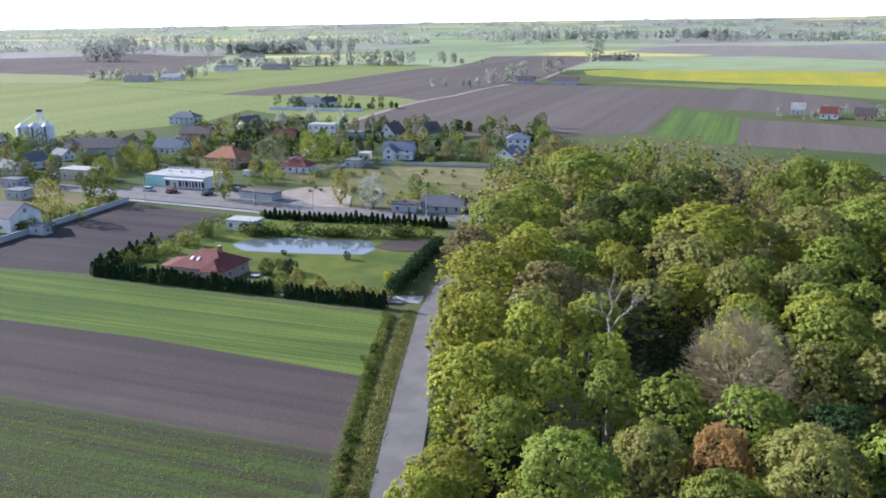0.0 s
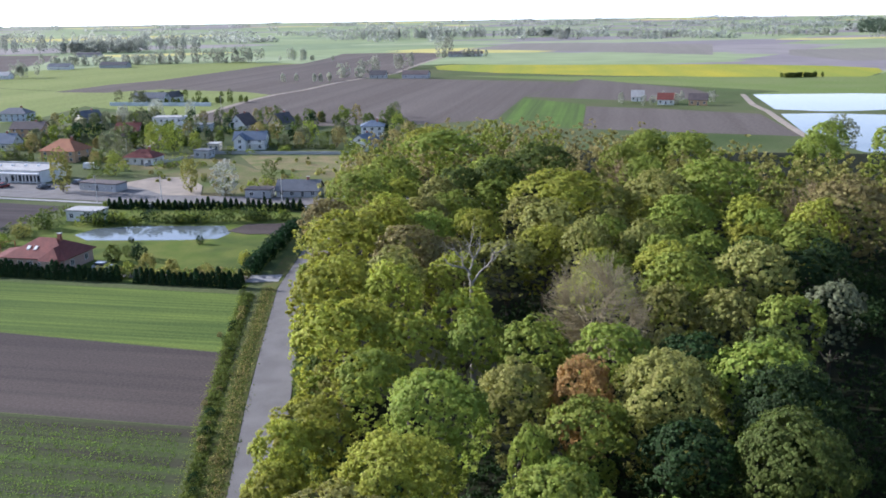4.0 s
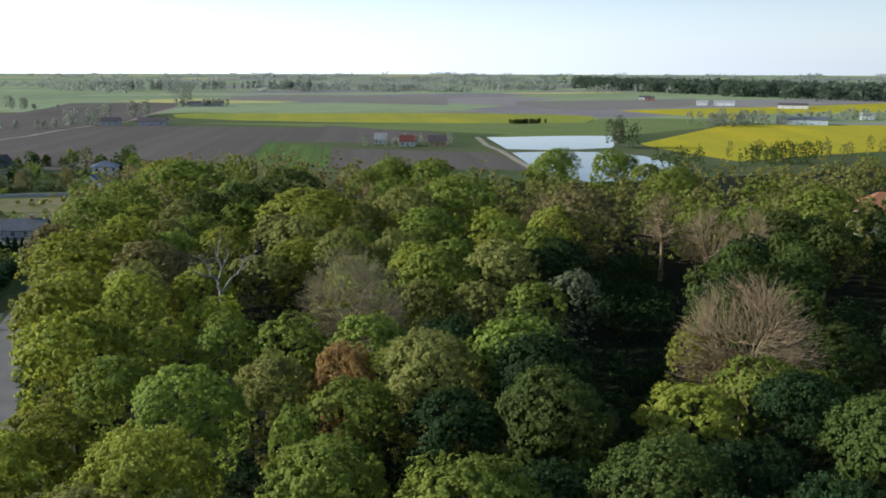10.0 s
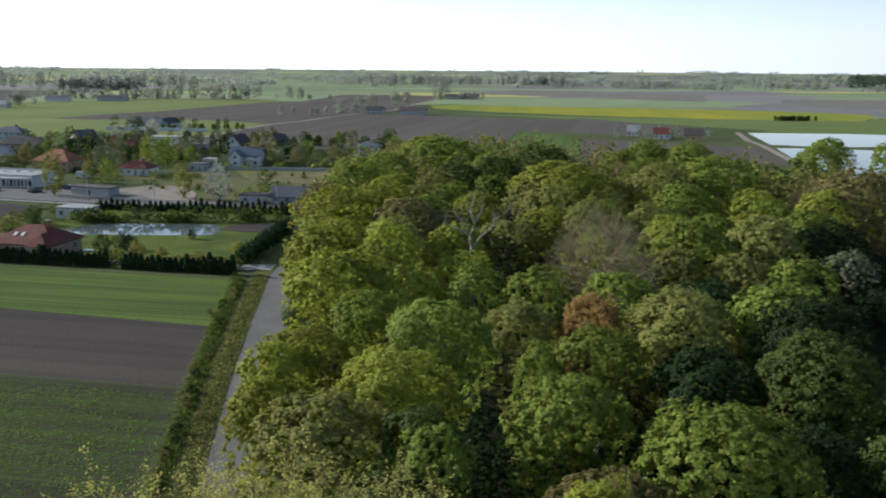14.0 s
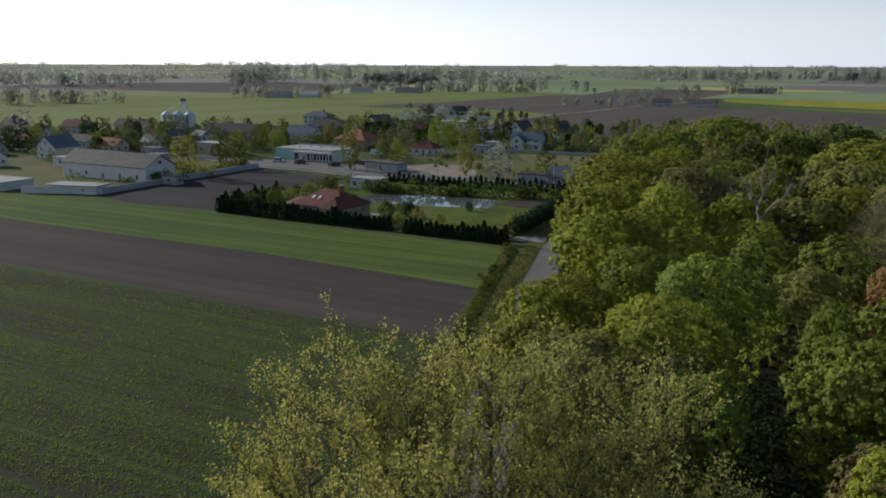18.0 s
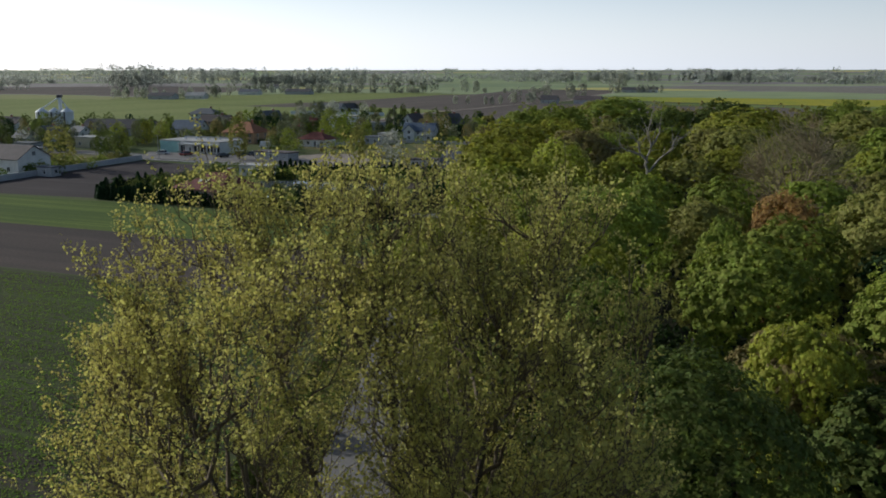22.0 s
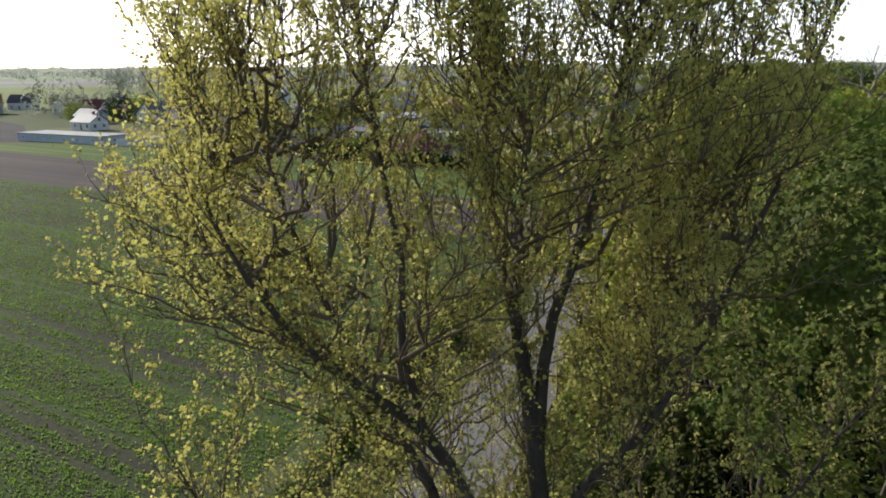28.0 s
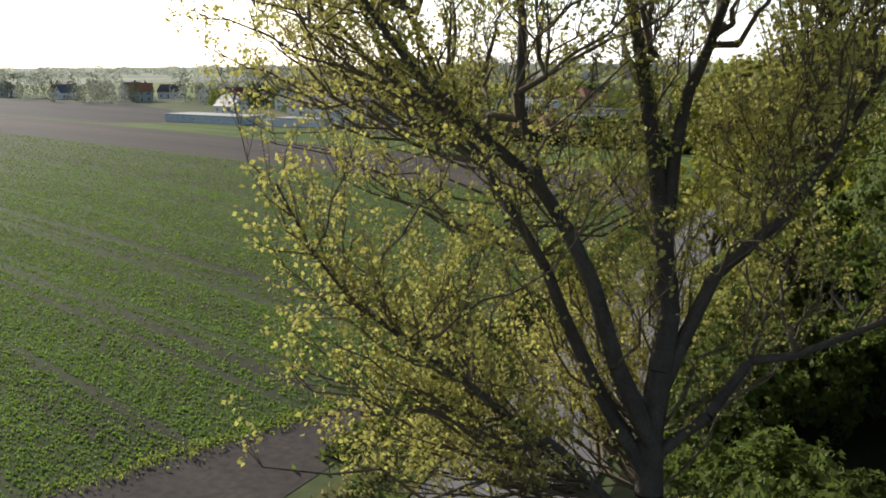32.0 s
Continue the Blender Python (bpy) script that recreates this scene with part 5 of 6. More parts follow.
def window_mesh(w, h):
    """A frame ring of four bars, facing -y, centred."""
    bm = bmesh.new()
    b = 0.09
    for x0, x1, z0, z1 in ((-w / 2, w / 2, -h / 2, -h / 2 + b), (-w / 2, w / 2, h / 2 - b, h / 2), (-w / 2, -w / 2 + b, -h / 2 + b, h / 2 - b), (w / 2 - b, w / 2, -h / 2 + b, h / 2 - b), (-b / 2, b / 2, -h / 2 + b, h / 2 - b)):
        vs = [bm.verts.new(v) for v in ((x0, -0.07, z0), (x1, -0.07, z0), (x1, 0.02, z0), (x0, 0.02, z0), (x0, -0.07, z1), (x1, -0.07, z1), (x1, 0.02, z1), (x0, 0.02, z1))]
        for f in BOX:
            bm.faces.new([vs[i] for i in f])
    bmesh.ops.recalc_face_normals(bm, faces=bm.faces)
    me = bpy.data.meshes.new("window")
    bm.to_mesh(me)
    bm.free()
    me.materials.append(M["frame"])
    pane = bpy.data.meshes.new("pane")
    bm = bmesh.new()
    vs = [bm.verts.new(v) for v in ((-w / 2 + b, -0.035, -h / 2 + b), (w / 2 - b, -0.035, -h / 2 + b), (w / 2 - b, 0.01, -h / 2 + b), (-w / 2 + b, 0.01, -h / 2 + b),
                                    (-w / 2 + b, -0.035, h / 2 - b), (w / 2 - b, -0.035, h / 2 - b), (w / 2 - b, 0.01, h / 2 - b), (-w / 2 + b, 0.01, h / 2 - b))]
    for f in BOX:
        bm.faces.new([vs[i] for i in f])
    bmesh.ops.recalc_face_normals(bm, faces=bm.faces)
    bm.to_mesh(pane)
    bm.free()
    pane.materials.append(M["glass"])
    return me, pane


WINDOWS = {size: window_mesh(*size) for size in ((1.2, 1.3), (2.4, 2.2), (1.0, 2.0), (0.8, 0.8))}


def window(root, x, y, z, turn, size=(1.2, 1.3), name="window"):
    me, pane = WINDOWS[size]
    ob = new(name, me)
    ob.parent = root
    ob.matrix_basis = pose(x, y, z, 0, 0, turn)
    p = new("pane", pane)
    p.parent = ob
    return ob


def gable_roof(root, w, d, h, rh, mat, over=0.5, thick=0.18):
    """Two sloped slabs over a ridge along x."""
    for s in (-1, 1):
        y0, y1 = s * (d / 2 + over), 0.0
        z0, z1 = h - rh * over / (d / 2), h + rh
        x = w / 2 + over
        solid("roof", [(-x, y0, z0), (x, y0, z0), (x, y1, z1), (-x, y1, z1), (-x, y0, z0 + thick), (x, y0, z0 + thick), (x, y1, z1 + thick), (-x, y1, z1 + thick)], BOX, mat, root)


def hip_roof(root, w, d, h, rh, mat, over=0.6):
    x, y, k = w / 2 + over, d / 2 + over, max(0.0, (w - d) / 2)
    z = h - 0.05
    k = max(k, 0.15)
    return solid("roof", [(-x, -y, z), (x, -y, z), (x, y, z), (-x, y, z), (-k, 0, h + rh), (k, 0, h + rh), (-x, -y, z + 0.15), (x, -y, z + 0.15), (x, y, z + 0.15), (-x, y, z + 0.15)],
                 [(3, 2, 1, 0), (0, 1, 7, 6), (1, 2, 8, 7), (2, 3, 9, 8), (3, 0, 6, 9), (6, 7, 5, 4), (7, 8, 5), (8, 9, 4, 5), (9, 6, 4)], mat, root)


def house(name, x, y, turn, w, d, h, roof, rh, wall, cover, label, cols=4, floors=1, chimney=True, category="house", door=True, sides=2, wsize=(1.2, 1.3)):
    root = tagged(new(name), label, category)
    root.matrix_basis = pose(x, y, 0.02, 0, 0, turn)
    # village houses are shrunk to fit their size in the camera's view
    if category == "house" and name not in ("villa", "manor_house"):
        w, d, h, rh = w * 0.88, d * 0.88, h * 0.9, rh * 0.86
    wm, rm = WALL[wall], ROOF[cover]
    if roof == "gable":
        solid("wall", [(-w / 2, -d / 2, -0.2), (w / 2, -d / 2, -0.2), (w / 2, d / 2, -0.2), (-w / 2, d / 2, -0.2), (-w / 2, -d / 2, h), (w / 2, -d / 2, h), (w / 2, d / 2, h), (-w / 2, d / 2, h),
                       (-w / 2, 0, h + rh), (w / 2, 0, h + rh)],
              [(0, 3, 2, 1), (0, 1, 5, 4), (2, 3, 7, 6), (1, 2, 6, 9, 5), (3, 0, 4, 8, 7), (4, 5, 9, 8), (6, 7, 8, 9)], wm, root)
        gable_roof(root, w, d, h, rh, rm)
    else:
        box("wall", -w / 2, w / 2, -d / 2, d / 2, -0.2, h, wm, root)
        if roof == "hip":
            hip_roof(root, w, d, h, rh, rm)
        else:
            box("roof", -w / 2 - 0.25, w / 2 + 0.25, -d / 2 - 0.25, d / 2 + 0.25, h, h + 0.3, rm, root)
    step = h / floors
    for f in range(floors):
        z = step * f + min(1.55, step * 0.55)
        for k in range(cols):
            px = -w / 2 + w * (k + 0.5) / cols
            if door and f == 0 and k == cols // 2:
                window(root, px, -d / 2, 1.05, 0, (1.0, 2.0), "door")
                continue
            window(root, px, -d / 2, z, 0, wsize)
        for k in range(sides):
            py = -d / 2 + d * (k + 0.5) / max(sides, 1)
            window(root, w / 2, py, z, 90, wsize)
            window(root, -w / 2, py, z, -90, wsize)
    if roof == "gable" and rh > 2:
        for s in (-1, 1):
            window(root, s * w / 2, 0, h + rh * 0.35, 90 * s, (1.2, 1.3))
    if chimney and roof != "flat":
        c = box("chimney", w * 0.18, w * 0.18 + 0.7, -0.2, 0.5, h + rh * 0.5, h + rh + 0.9, WALL["brick"], root)
        box("cap", w * 0.18 - 0.08, w * 0.18 + 0.78, -0.28, 0.58, h + rh + 0.9, h + rh + 1.02, M["concrete"], c)
    return root


villa = house("villa", -43.0, 137.6, -20, 14.0, 10.0, 2.7, "hip", 3.3, "pink", "red", "single-storey villa with a hipped red tile roof behind a thuja hedge", 6)
solid("roof_wing", [(1.6, -6.6, 2.62), (6.8, -6.6, 2.62), (4.2, -1.0, 5.0), (4.2, -4.2, 4.9), (1.6, -2.0, 3.6), (6.8, -2.0, 3.6)], [(0, 1, 3), (0, 3, 2, 4), (1, 5, 2, 3), (0, 4, 5, 1), (4, 2, 5)], ROOF["red"], villa)
box("porch_wall", 2.2, 6.2, -6.2, -4.9, -0.2, 2.64, WALL["pink"], villa)
for px in (-2.6, -0.9):
    sk = box("skylight", px - 0.35, px + 0.35, -0.55, 0.55, -0.05, 0.06, M["frame"], villa, "white-framed roof window")
    sk.matrix_basis = pose(px * 0.0, -2.9, 4.42, 30.5, 0, 0)
solid("roof_wing", [(-10.6, -4.2, 2.4), (-6.2, -5.6, 2.62), (-6.2, 3.0, 2.62), (-10.6, 1.6, 2.4), (-5.6, -1.2, 4.1), (-8.4, -1.3, 3.7)], [(0, 1, 4, 5), (3, 0, 5), (2, 3, 5, 4), (0, 3, 2, 1), (1, 2, 4)], ROOF["red"], villa)
box("wing_wall", -10.0, -7.0, -3.8, 1.4, -0.2, 2.45, WALL["pink"], villa)
house("garden_pavilion", -45.0, 170.0, -20, 9.0, 5.0, 2.7, "flat", 0, "white", "pale", "small white flat-roofed garden pavilion with three openings", 3, 1, False, "pavilion", True, 1)
shop = house("shop", -72.6, 220.4, -21, 25.5, 13.0, 3.9, "flat", 0, "white", "pale", "long white flat-roofed shop with large dark windows", 9, 1, False, "shop", True, 0, (2.4, 2.2))
box("canopy", -4.0, 12.6, -8.2, -6.5, 3.1, 3.4, M["frame"], shop, "white front canopy")
for k in range(7):
    box("column", -3.6 + k * 2.6, -3.35 + k * 2.6, -8.0, -7.75, -0.1, 3.1, M["frame"], shop)
box("teal_wing", -12.7, -4.2, -6.75, -6.53, 0.0, 3.95, WALL["teal"], shop, "pale teal front wing")
box("parapet", -12.75, 12.75, 6.1, 6.4, 4.15, 4.7, WALL["grey"], shop)
for k in range(4):
    box("roof_vent", -8 + k * 4.6, -7.2 + k * 4.6, 0.4 * k, 0.4 * k + 0.8, 4.15, 4.75, M["metal"], shop)
house("long_shelter", -48.9, 201.0, -29, 14.0, 5.0, 2.4, "flat", 0, "grey", "brown", "low grey flat-roofed building beside the yard", 5, 1, False, "building", True, 1, (0.8, 0.8))
house("cream_building", -104.5, 230.5, -20, 15.0, 7.0, 3.8, "flat", 0, "cream", "pale", "cream flat-roofed building behind the wall", 3, 1, False, "building")
house("long_barn", -103.5, 176.0, -20, 36.0, 11.0, 4.4, "gable", 3.2, "white", "brown", "long whitewashed barn with a brown sheet roof", 5, 1, False, "barn")
house("lean_to", -86.2, 167.5, -20, 5.0, 3.2, 2.4, "flat", 0, "grey", "grey", "low lean-to beside the barn gable", 1, 1, False, "shed", False, 1)
house("white_shed", -126.0, 158.5, -14, 36.0, 10.0, 2.1, "flat", 0, "blue", "pale", "long low shed with a pale flat roof beside the field", 6, 1, False, "shed", False, 1, (0.8, 0.8))
house("white_annex", -99.0, 153.5, -4, 15.0, 6.5, 2.0, "flat", 0, "white", "pale", "small annex with a white flat roof", 2, 1, False, "shed", False, 1, (0.8, 0.8))
house("gabled_house", -140.5, 210.5, -112, 11.0, 12.0, 4.8, "gable", 4.2, "white", "blue", "large white house with a dark gabled roof", 3, 2)
house("farm_house", -182.0, 285.5, -10, 15.0, 9.0, 4.0, "gable", 3.4, "white", "red", "white house with a faded red roof", 4, 1)
house("farm_house", -168.0, 299.5, -12, 21.0, 9.0, 3.8, "gable", 3.2, "white", "brown", "long white house with a brown roof", 5, 1)
house("dark_barn", -119.5, 277.0, -8, 25.0, 10.0, 3.4, "gable", 3.4, "grey", "dark", "barn with a long dark roof", 2, 1, False, "barn")
house("small_house", -127.5, 250.5, 60, 9.0, 8.0, 3.6, "gable", 3.4, "white", "grey", "white house with a grey gabled roof", 2)
house("small_house", -125.0, 264.5, -30, 8.5, 7.0, 3.0, "gable", 2.4, "white", "grey", "small white house with a grey roof", 2)
house("garage", -109.0, 205.0, -20, 7.0, 6.0, 2.8, "flat", 0, "grey", "grey", "grey garage behind the wall", 2, 1, False, "garage")
house("blue_house", -94.5, 276.0, -14, 15.5, 9.0, 3.4, "gable", 4.0, "white", "blue", "white house with a blue-grey roof and dormers", 5, 1)
house("brown_house", -95.0, 306.0, -14, 17.0, 9.0, 4.4, "gable", 3.2, "tan", "brown", "tan two-storey house with a brown roof", 4, 2)
house("dark_house", -84.5, 340.0, 42, 12.0, 11.0, 3.0, "gable", 4.6, "cream", "grey", "cream house with a broad grey gabled roof", 3, 1)
house("blue_roofed_house", -115.5, 358.0, -14, 18.0, 10.0, 4.4, "hip", 3.4, "blue", "grey", "house with a wide blue-grey roof at the village edge", 5, 2)
house("tan_villa", -69.0, 249.0, -20, 16.0, 12.0, 4.6, "hip", 4.6, "tan", "orange", "large tan house with an orange hipped roof", 4, 2)
house("red_house", -46.5, 238.5, -20, 13.0, 9.0, 2.9, "hip", 3.0, "white", "red", "white bungalow with a red hipped roof", 4)
house("red_house", -62.0, 300.0, -10, 12.0, 9.0, 2.6, "gable", 4.0, "pink", "red", "house with a steep red gabled roof", 3)
house("cube_house", -51.0, 315.0, -10, 16.0, 10.0, 6.4, "flat", 0, "white", "pale", "white cube house with two storeys", 5, 2, False)
house("annex_house", -39.5, 306.0, -10, 12.0, 8.0, 3.6, "flat", 0, "blue", "grey", "bluish flat annex behind the houses", 3, 1, False)
white_home = house("white_house", -19.5, 260.0, -8, 14.0, 10.0, 4.5, "gable", 3.2, "white", "blue", "white two-storey house with a blue-grey roof and a balcony", 3, 2)
solid("cross_wall", [(-5.7, -6.4, -0.2), (-1.1, -6.4, -0.2), (-1.1, -4.0, -0.2), (-5.7, -4.0, -0.2), (-5.7, -6.4, 4.0), (-1.1, -6.4, 4.0), (-1.1, -4.0, 4.0), (-5.7, -4.0, 4.0), (-3.4, -6.4, 6.2), (-3.4, -4.0, 6.2)],
      [(0, 3, 2, 1), (0, 1, 5, 8, 4), (1, 2, 6, 5), (2, 3, 7, 9, 6), (3, 0, 4, 7), (4, 8, 9, 7), (5, 6, 9, 8)], WALL["white"], white_home)
for side in (-1, 1):
    solid("cross_roof", [(-3.4 + side * 2.8, -6.9, 3.68), (-3.4 + side * 2.8, -0.8, 3.68), (-3.4, -0.8, 6.3), (-3.4, -6.9, 6.3), (-3.4 + side * 2.8, -6.9, 3.86), (-3.4 + side * 2.8, -0.8, 3.86), (-3.4, -0.8, 6.48), (-3.4, -6.9, 6.48)], BOX, ROOF["blue"], white_home)
window(white_home, -3.4, -6.4, 1.4, 0)
window(white_home, -3.4, -6.4, 3.6, 0)
balcony = box("balcony", 0.4, 5.4, -5.8, -4.4, 2.2, 2.4, M["concrete"], white_home)
box("rail", 0.4, 5.4, -5.8, -5.7, 2.4, 3.2, M["frame"], balcony)
house("steep_house", -25.5, 308.0, 62, 12.0, 10.0, 3.0, "gable", 5.4, "white", "brown", "house with a steep brown gable", 3, 1)
house("steep_house", -12.0, 305.0, 55, 12.0, 9.0, 3.4, "gable", 5.2, "cream", "dark", "cream house with a steep dark gable", 3, 1)
house("small_house", -30.0, 258.5, -8, 5.0, 6.0, 3.0, "flat", 0, "cream", "pale", "small cream flat-roofed annex", 2, 1, False)
house("low_white_house", 13.5, 250.0, 60, 12.0, 10.0, 3.4, "gable", 3.6, "white", "blue", "white house with a blue-grey roof at the edge of the wood", 3, 1)
house("tall_house", 17.0, 268.0, -8, 10.5, 9.0, 7.0, "hip", 2.6, "white", "blue", "tall white house with a blue-grey roof", 3, 3)
house("old_farmhouse", -4.5, 185.5, -14, 14.0, 8.0, 2.4, "gable", 2.8, "grey", "grey", "old farmhouse with a grey worn roof", 4, 1)
house("old_shed", -13.0, 185.5, -14, 7.5, 5.0, 2.4, "flat", 0, "grey", "brown", "low shed beside the old farmhouse", 2, 1, False, "shed")
house("garden_shed", -31.5, 245.0, -20, 6.0, 5.0, 2.8, "flat", 0, "grey", "grey", "grey flat-roofed garden shed", 2, 1, False, "shed")
for x, y, turn, w, wall, cover, lab in ((-75.5, 421, -15, 20, "white", "grey", "white farm hall in the fields"), (-66, 424, 60, 12, "white", "dark", "white farmhouse with a dark gable in the fields"), (63, 545, -20, 22, "grey", "brown", "brown barn beside the lane"),
                                        (40, 552, -20, 14, "grey", "dark", "dark barn beside the lane"), (136, 822, -15, 26, "grey", "dark", "distant barns by a tall tree"), (152, 826, -15, 20, "white", "brown", "distant white farmhouse by the barns"), (145.5, 348, -25, 9, "white", "red", "white farmhouse with a red roof"),
                                        (139.5, 365, -25, 7, "white", "pale", "small white house beside the farm"), (157, 342, -25, 10, "tan", "brown", "low tan barn of the farm"), (-231, 622, -10, 26, "grey", "dark", "far grey farm barn"),
                                        (-200, 742, -10, 24, "white", "grey", "far white farmhouse in the fields"), (-160, 752, -10, 30, "grey", "dark", "far long barn before a hedge"), (-210, 632, -10, 20, "white", "pale", "far white house in the fields"), (-236, 990, -10, 34, "grey", "dark", "far large dark barn")):
    house("farm_building", x, y, turn, w, w * 0.5, 3.4, "gable", 3.0, wall, cover, lab, 3, 1, False, "farm building", True, 1)
for x, y, turn, w, wall, cover, lab in ((645, 827, -40, 18, "white", "brown", "far white farmhouse in the fields"), (630, 800, -40, 14, "brick", "dark", "far brick barn in the fields"), (608, 657, -45, 26, "white", "pale", "far long white sheds in the fields"),
                                        (590, 668, -45, 14, "white", "pale", "far white shed in the fields"), (617, 580, -45, 34, "white", "brown", "far white farm buildings"), (518, 421, -50, 12, "white", "pale", "white building beside the rape field"),
                                        (434, 399, -48, 40, "blue", "grey", "long blue hall beside the rape field"), (560, 425, -50, 26, "blue", "grey", "far large blue hall")):
    house("farm_building", x, y, turn, w, w * 0.45, 4.2, "gable", 2.2, wall, cover, lab, 3, 1, False, "farm building", True, 1)
for x, y, turn, w, d, roof, wall, cover, lab in ((-122, 192, -18, 24, 7, "flat", "white", "pale", "long low farm shed with a pale flat roof"),
                                                (-146, 190, -18, 12, 8, "gable", "white", "dark", "white house with a dark roof in the yards"), (-135, 228, -15, 11, 8, "gable", "cream", "orange", "cream house with an orange roof"),
                                                (-150, 238, -15, 12, 8, "gable", "white", "brown", "white house with a brown roof"), (-165, 215, -15, 13, 8, "gable", "grey", "dark", "grey barn with a dark roof"),
                                                (-118, 220, -20, 9, 6, "flat", "grey", "grey", "flat grey shed in a yard"), (-172, 240, -10, 12, 8, "gable", "white", "red", "white house with a red roof"), (-185, 268, -10, 12, 8, "gable", "white", "brown", "white house at the village edge"),
                                                (-112, 285, -12, 10, 8, "gable", "white", "dark", "white house with a dark roof behind trees"), (-129, 240, -25, 9, 7, "gable", "white", "grey", "small white house between gardens")):
    house("village_house", x, y, turn, w, d, 3.2, roof, 2.8, wall, cover, lab, 3, 1)
for k, (wall, cover) in enumerate((("white", "red"), ("cream", "brown"), ("white", "dark"), ("grey", "orange"), ("white", "brown"), ("pink", "dark"), ("white", "grey"), ("tan", "brown"), ("white", "orange"), ("white", "dark"))):
    house("village_house", -184 - 17.5 * k + 5 * (k * 7 % 3), 240 + 4.4 * k + 13 * (k * 5 % 3), 12 + 31 * (k * 3 % 4), 12 + 2.5 * (k % 3), 10, 4.4 + 1.6 * (k % 2), "gable", 4.2, wall, cover, "house with a " + cover + " roof in the western village", 3, 1 + k % 2)
manor = house("manor_house", 154.0, 116.0, -35, 20.0, 12.0, 7.0, "hip", 4.6, "cream", "orange", "manor with an orange tile roof among the trees", 5, 2)


def silo_group():
    for k, (x, y) in enumerate(((-156.0, 302.0), (-151.8, 302.6), (-147.7, 303.6))):
        root = tagged(new("grain_silo"), "round galvanised grain silo with a conical roof", "silo", "grain silos")
        root.location = (x, y, 0)
        n, rad, h = 28, 2.1, 6.2
        verts, faces = [], []
        levels = 15
        for i in range(levels):
            rr = rad + (0.035 if i % 2 else 0.0)
            verts += [(rr * math.cos(2 * math.pi * q / n), rr * math.sin(2 * math.pi * q / n), h * i / (levels - 1)) for q in range(n)]
        for i in range(levels - 1):
            faces += [(i * n + q, i * n + (q + 1) % n, (i + 1) * n + (q + 1) % n, (i + 1) * n + q) for q in range(n)]
        solid("drum", verts, faces, M["metal"], root)
        cone = [((rad + 0.12) * math.cos(2 * math.pi * q / n), (rad + 0.12) * math.sin(2 * math.pi * q / n), h - 0.05) for q in range(n)] + [(0, 0, h + 1.5)]
        solid("cone_roof", cone, [(q, (q + 1) % n, n) for q in range(n)] + [tuple(range(n))[::-1]], M["metal"], root)
        box("ladder", -0.25, 0.25, -rad - 0.2, -rad - 0.08, 0.0, h, M["dark_metal"], root)
    leg = tagged(new("grain_elevator"), "steel grain elevator with a slanting chute over the silos", "elevator")
    leg.location = (-150.6, 304.9, 0)
    box("tower", -0.45, 0.45, -0.4, 0.4, 0.0, 11.0, M["metal"], leg)
    box("head", -0.8, 0.8, -0.7, 0.7, 11.0, 11.9, M["dark_metal"], leg)
    link("chute", limbs_mesh("chute", [((0, 0, 11.2), (-5.2, -2.6, 7.4), 0.2, 0.2), ((0, 0, 10.8), (3.0, -1.2, 7.6), 0.2, 0.2)], 8), leg, "", M["metal"])


silo_group()


def garden_swing(x, y, turn):
    """A frame of round timber with a beam and two hanging seats."""
    root = tagged(new("garden_swing"), "orange-brown timber garden swing on the villa's lawn", "swing")
    root.matrix_basis = pose(x, y, 0.02, 0, 0, turn)
    for sx in (-1.6, 1.6):
        for sy in (-0.9, 0.9):
            link("leg", limbs_mesh("leg", [((sx, sy, -0.1), (sx, 0, 2.3), 0.07, 0.06)], 8), root, "", M["timber"])
    link("beam", limbs_mesh("beam", [((-1.9, 0, 2.3), (1.9, 0, 2.3), 0.07, 0.07)], 8), root, "", M["timber"])
    for sx in (-0.7, 0.7):
        seat = box("seat", sx - 0.25, sx + 0.25, -0.12, 0.12, 0.5, 0.55, M["wood"], root)
        for k in (-0.22, 0.22):
            link("rope", limbs_mesh("rope", [((sx + k, 0, 0.55), (sx + k, 0, 2.3), 0.012, 0.012)], 5), seat, "", M["dark_metal"])


M["timber"] = material("orange_timber", (0.36, 0.17, 0.07), second=(0.28, 0.13, 0.055), scale=1.5, fine=10.0)
garden_swing(-52.5, 147.5, 30)


def wall_run(name, a, b, h, thick, mat, label, z0=-0.1):
    d = Vector((b[0] - a[0], b[1] - a[1]))
    ob = box(name, 0, d.length, -thick / 2, thick / 2, z0, h, mat)
    ob.matrix_basis = pose(a[0], a[1], 0, 0, 0, math.degrees(math.atan2(d.y, d.x)))
    return tagged(ob, label, "wall")


wall_run("boundary_wall", (-93.0, 152.0), (-80.0, 199.0), 1.2, 0.25, WALL["grey"], "pale concrete boundary wall beside the dark field")
wall_run("boundary_wall", (-109.0, 150.3), (-93.0, 152.0), 1.4, 0.25, WALL["white"], "white boundary wall before the sheds")
wall_run("garden_fence", (-45.0, 181.8), (-4.0, 171.2), 0.8, 0.15, M["concrete"], "low concrete garden fence along the street")
wall_run("farm_wall", (-92.0, 411.0), (-46.0, 396.0), 1.6, 0.3, WALL["blue"], "long pale wall round the farm in the fields")
wall_run("plot_fence", (-30.0, 250.5), (12.0, 240.0), 0.9, 0.15, M["concrete"], "pale fence behind the rough meadow")
wall_run("plot_fence", (-45.5, 233.0), (-30.0, 250.0), 0.9, 0.15, M["concrete"], "pale fence beside the rough meadow")


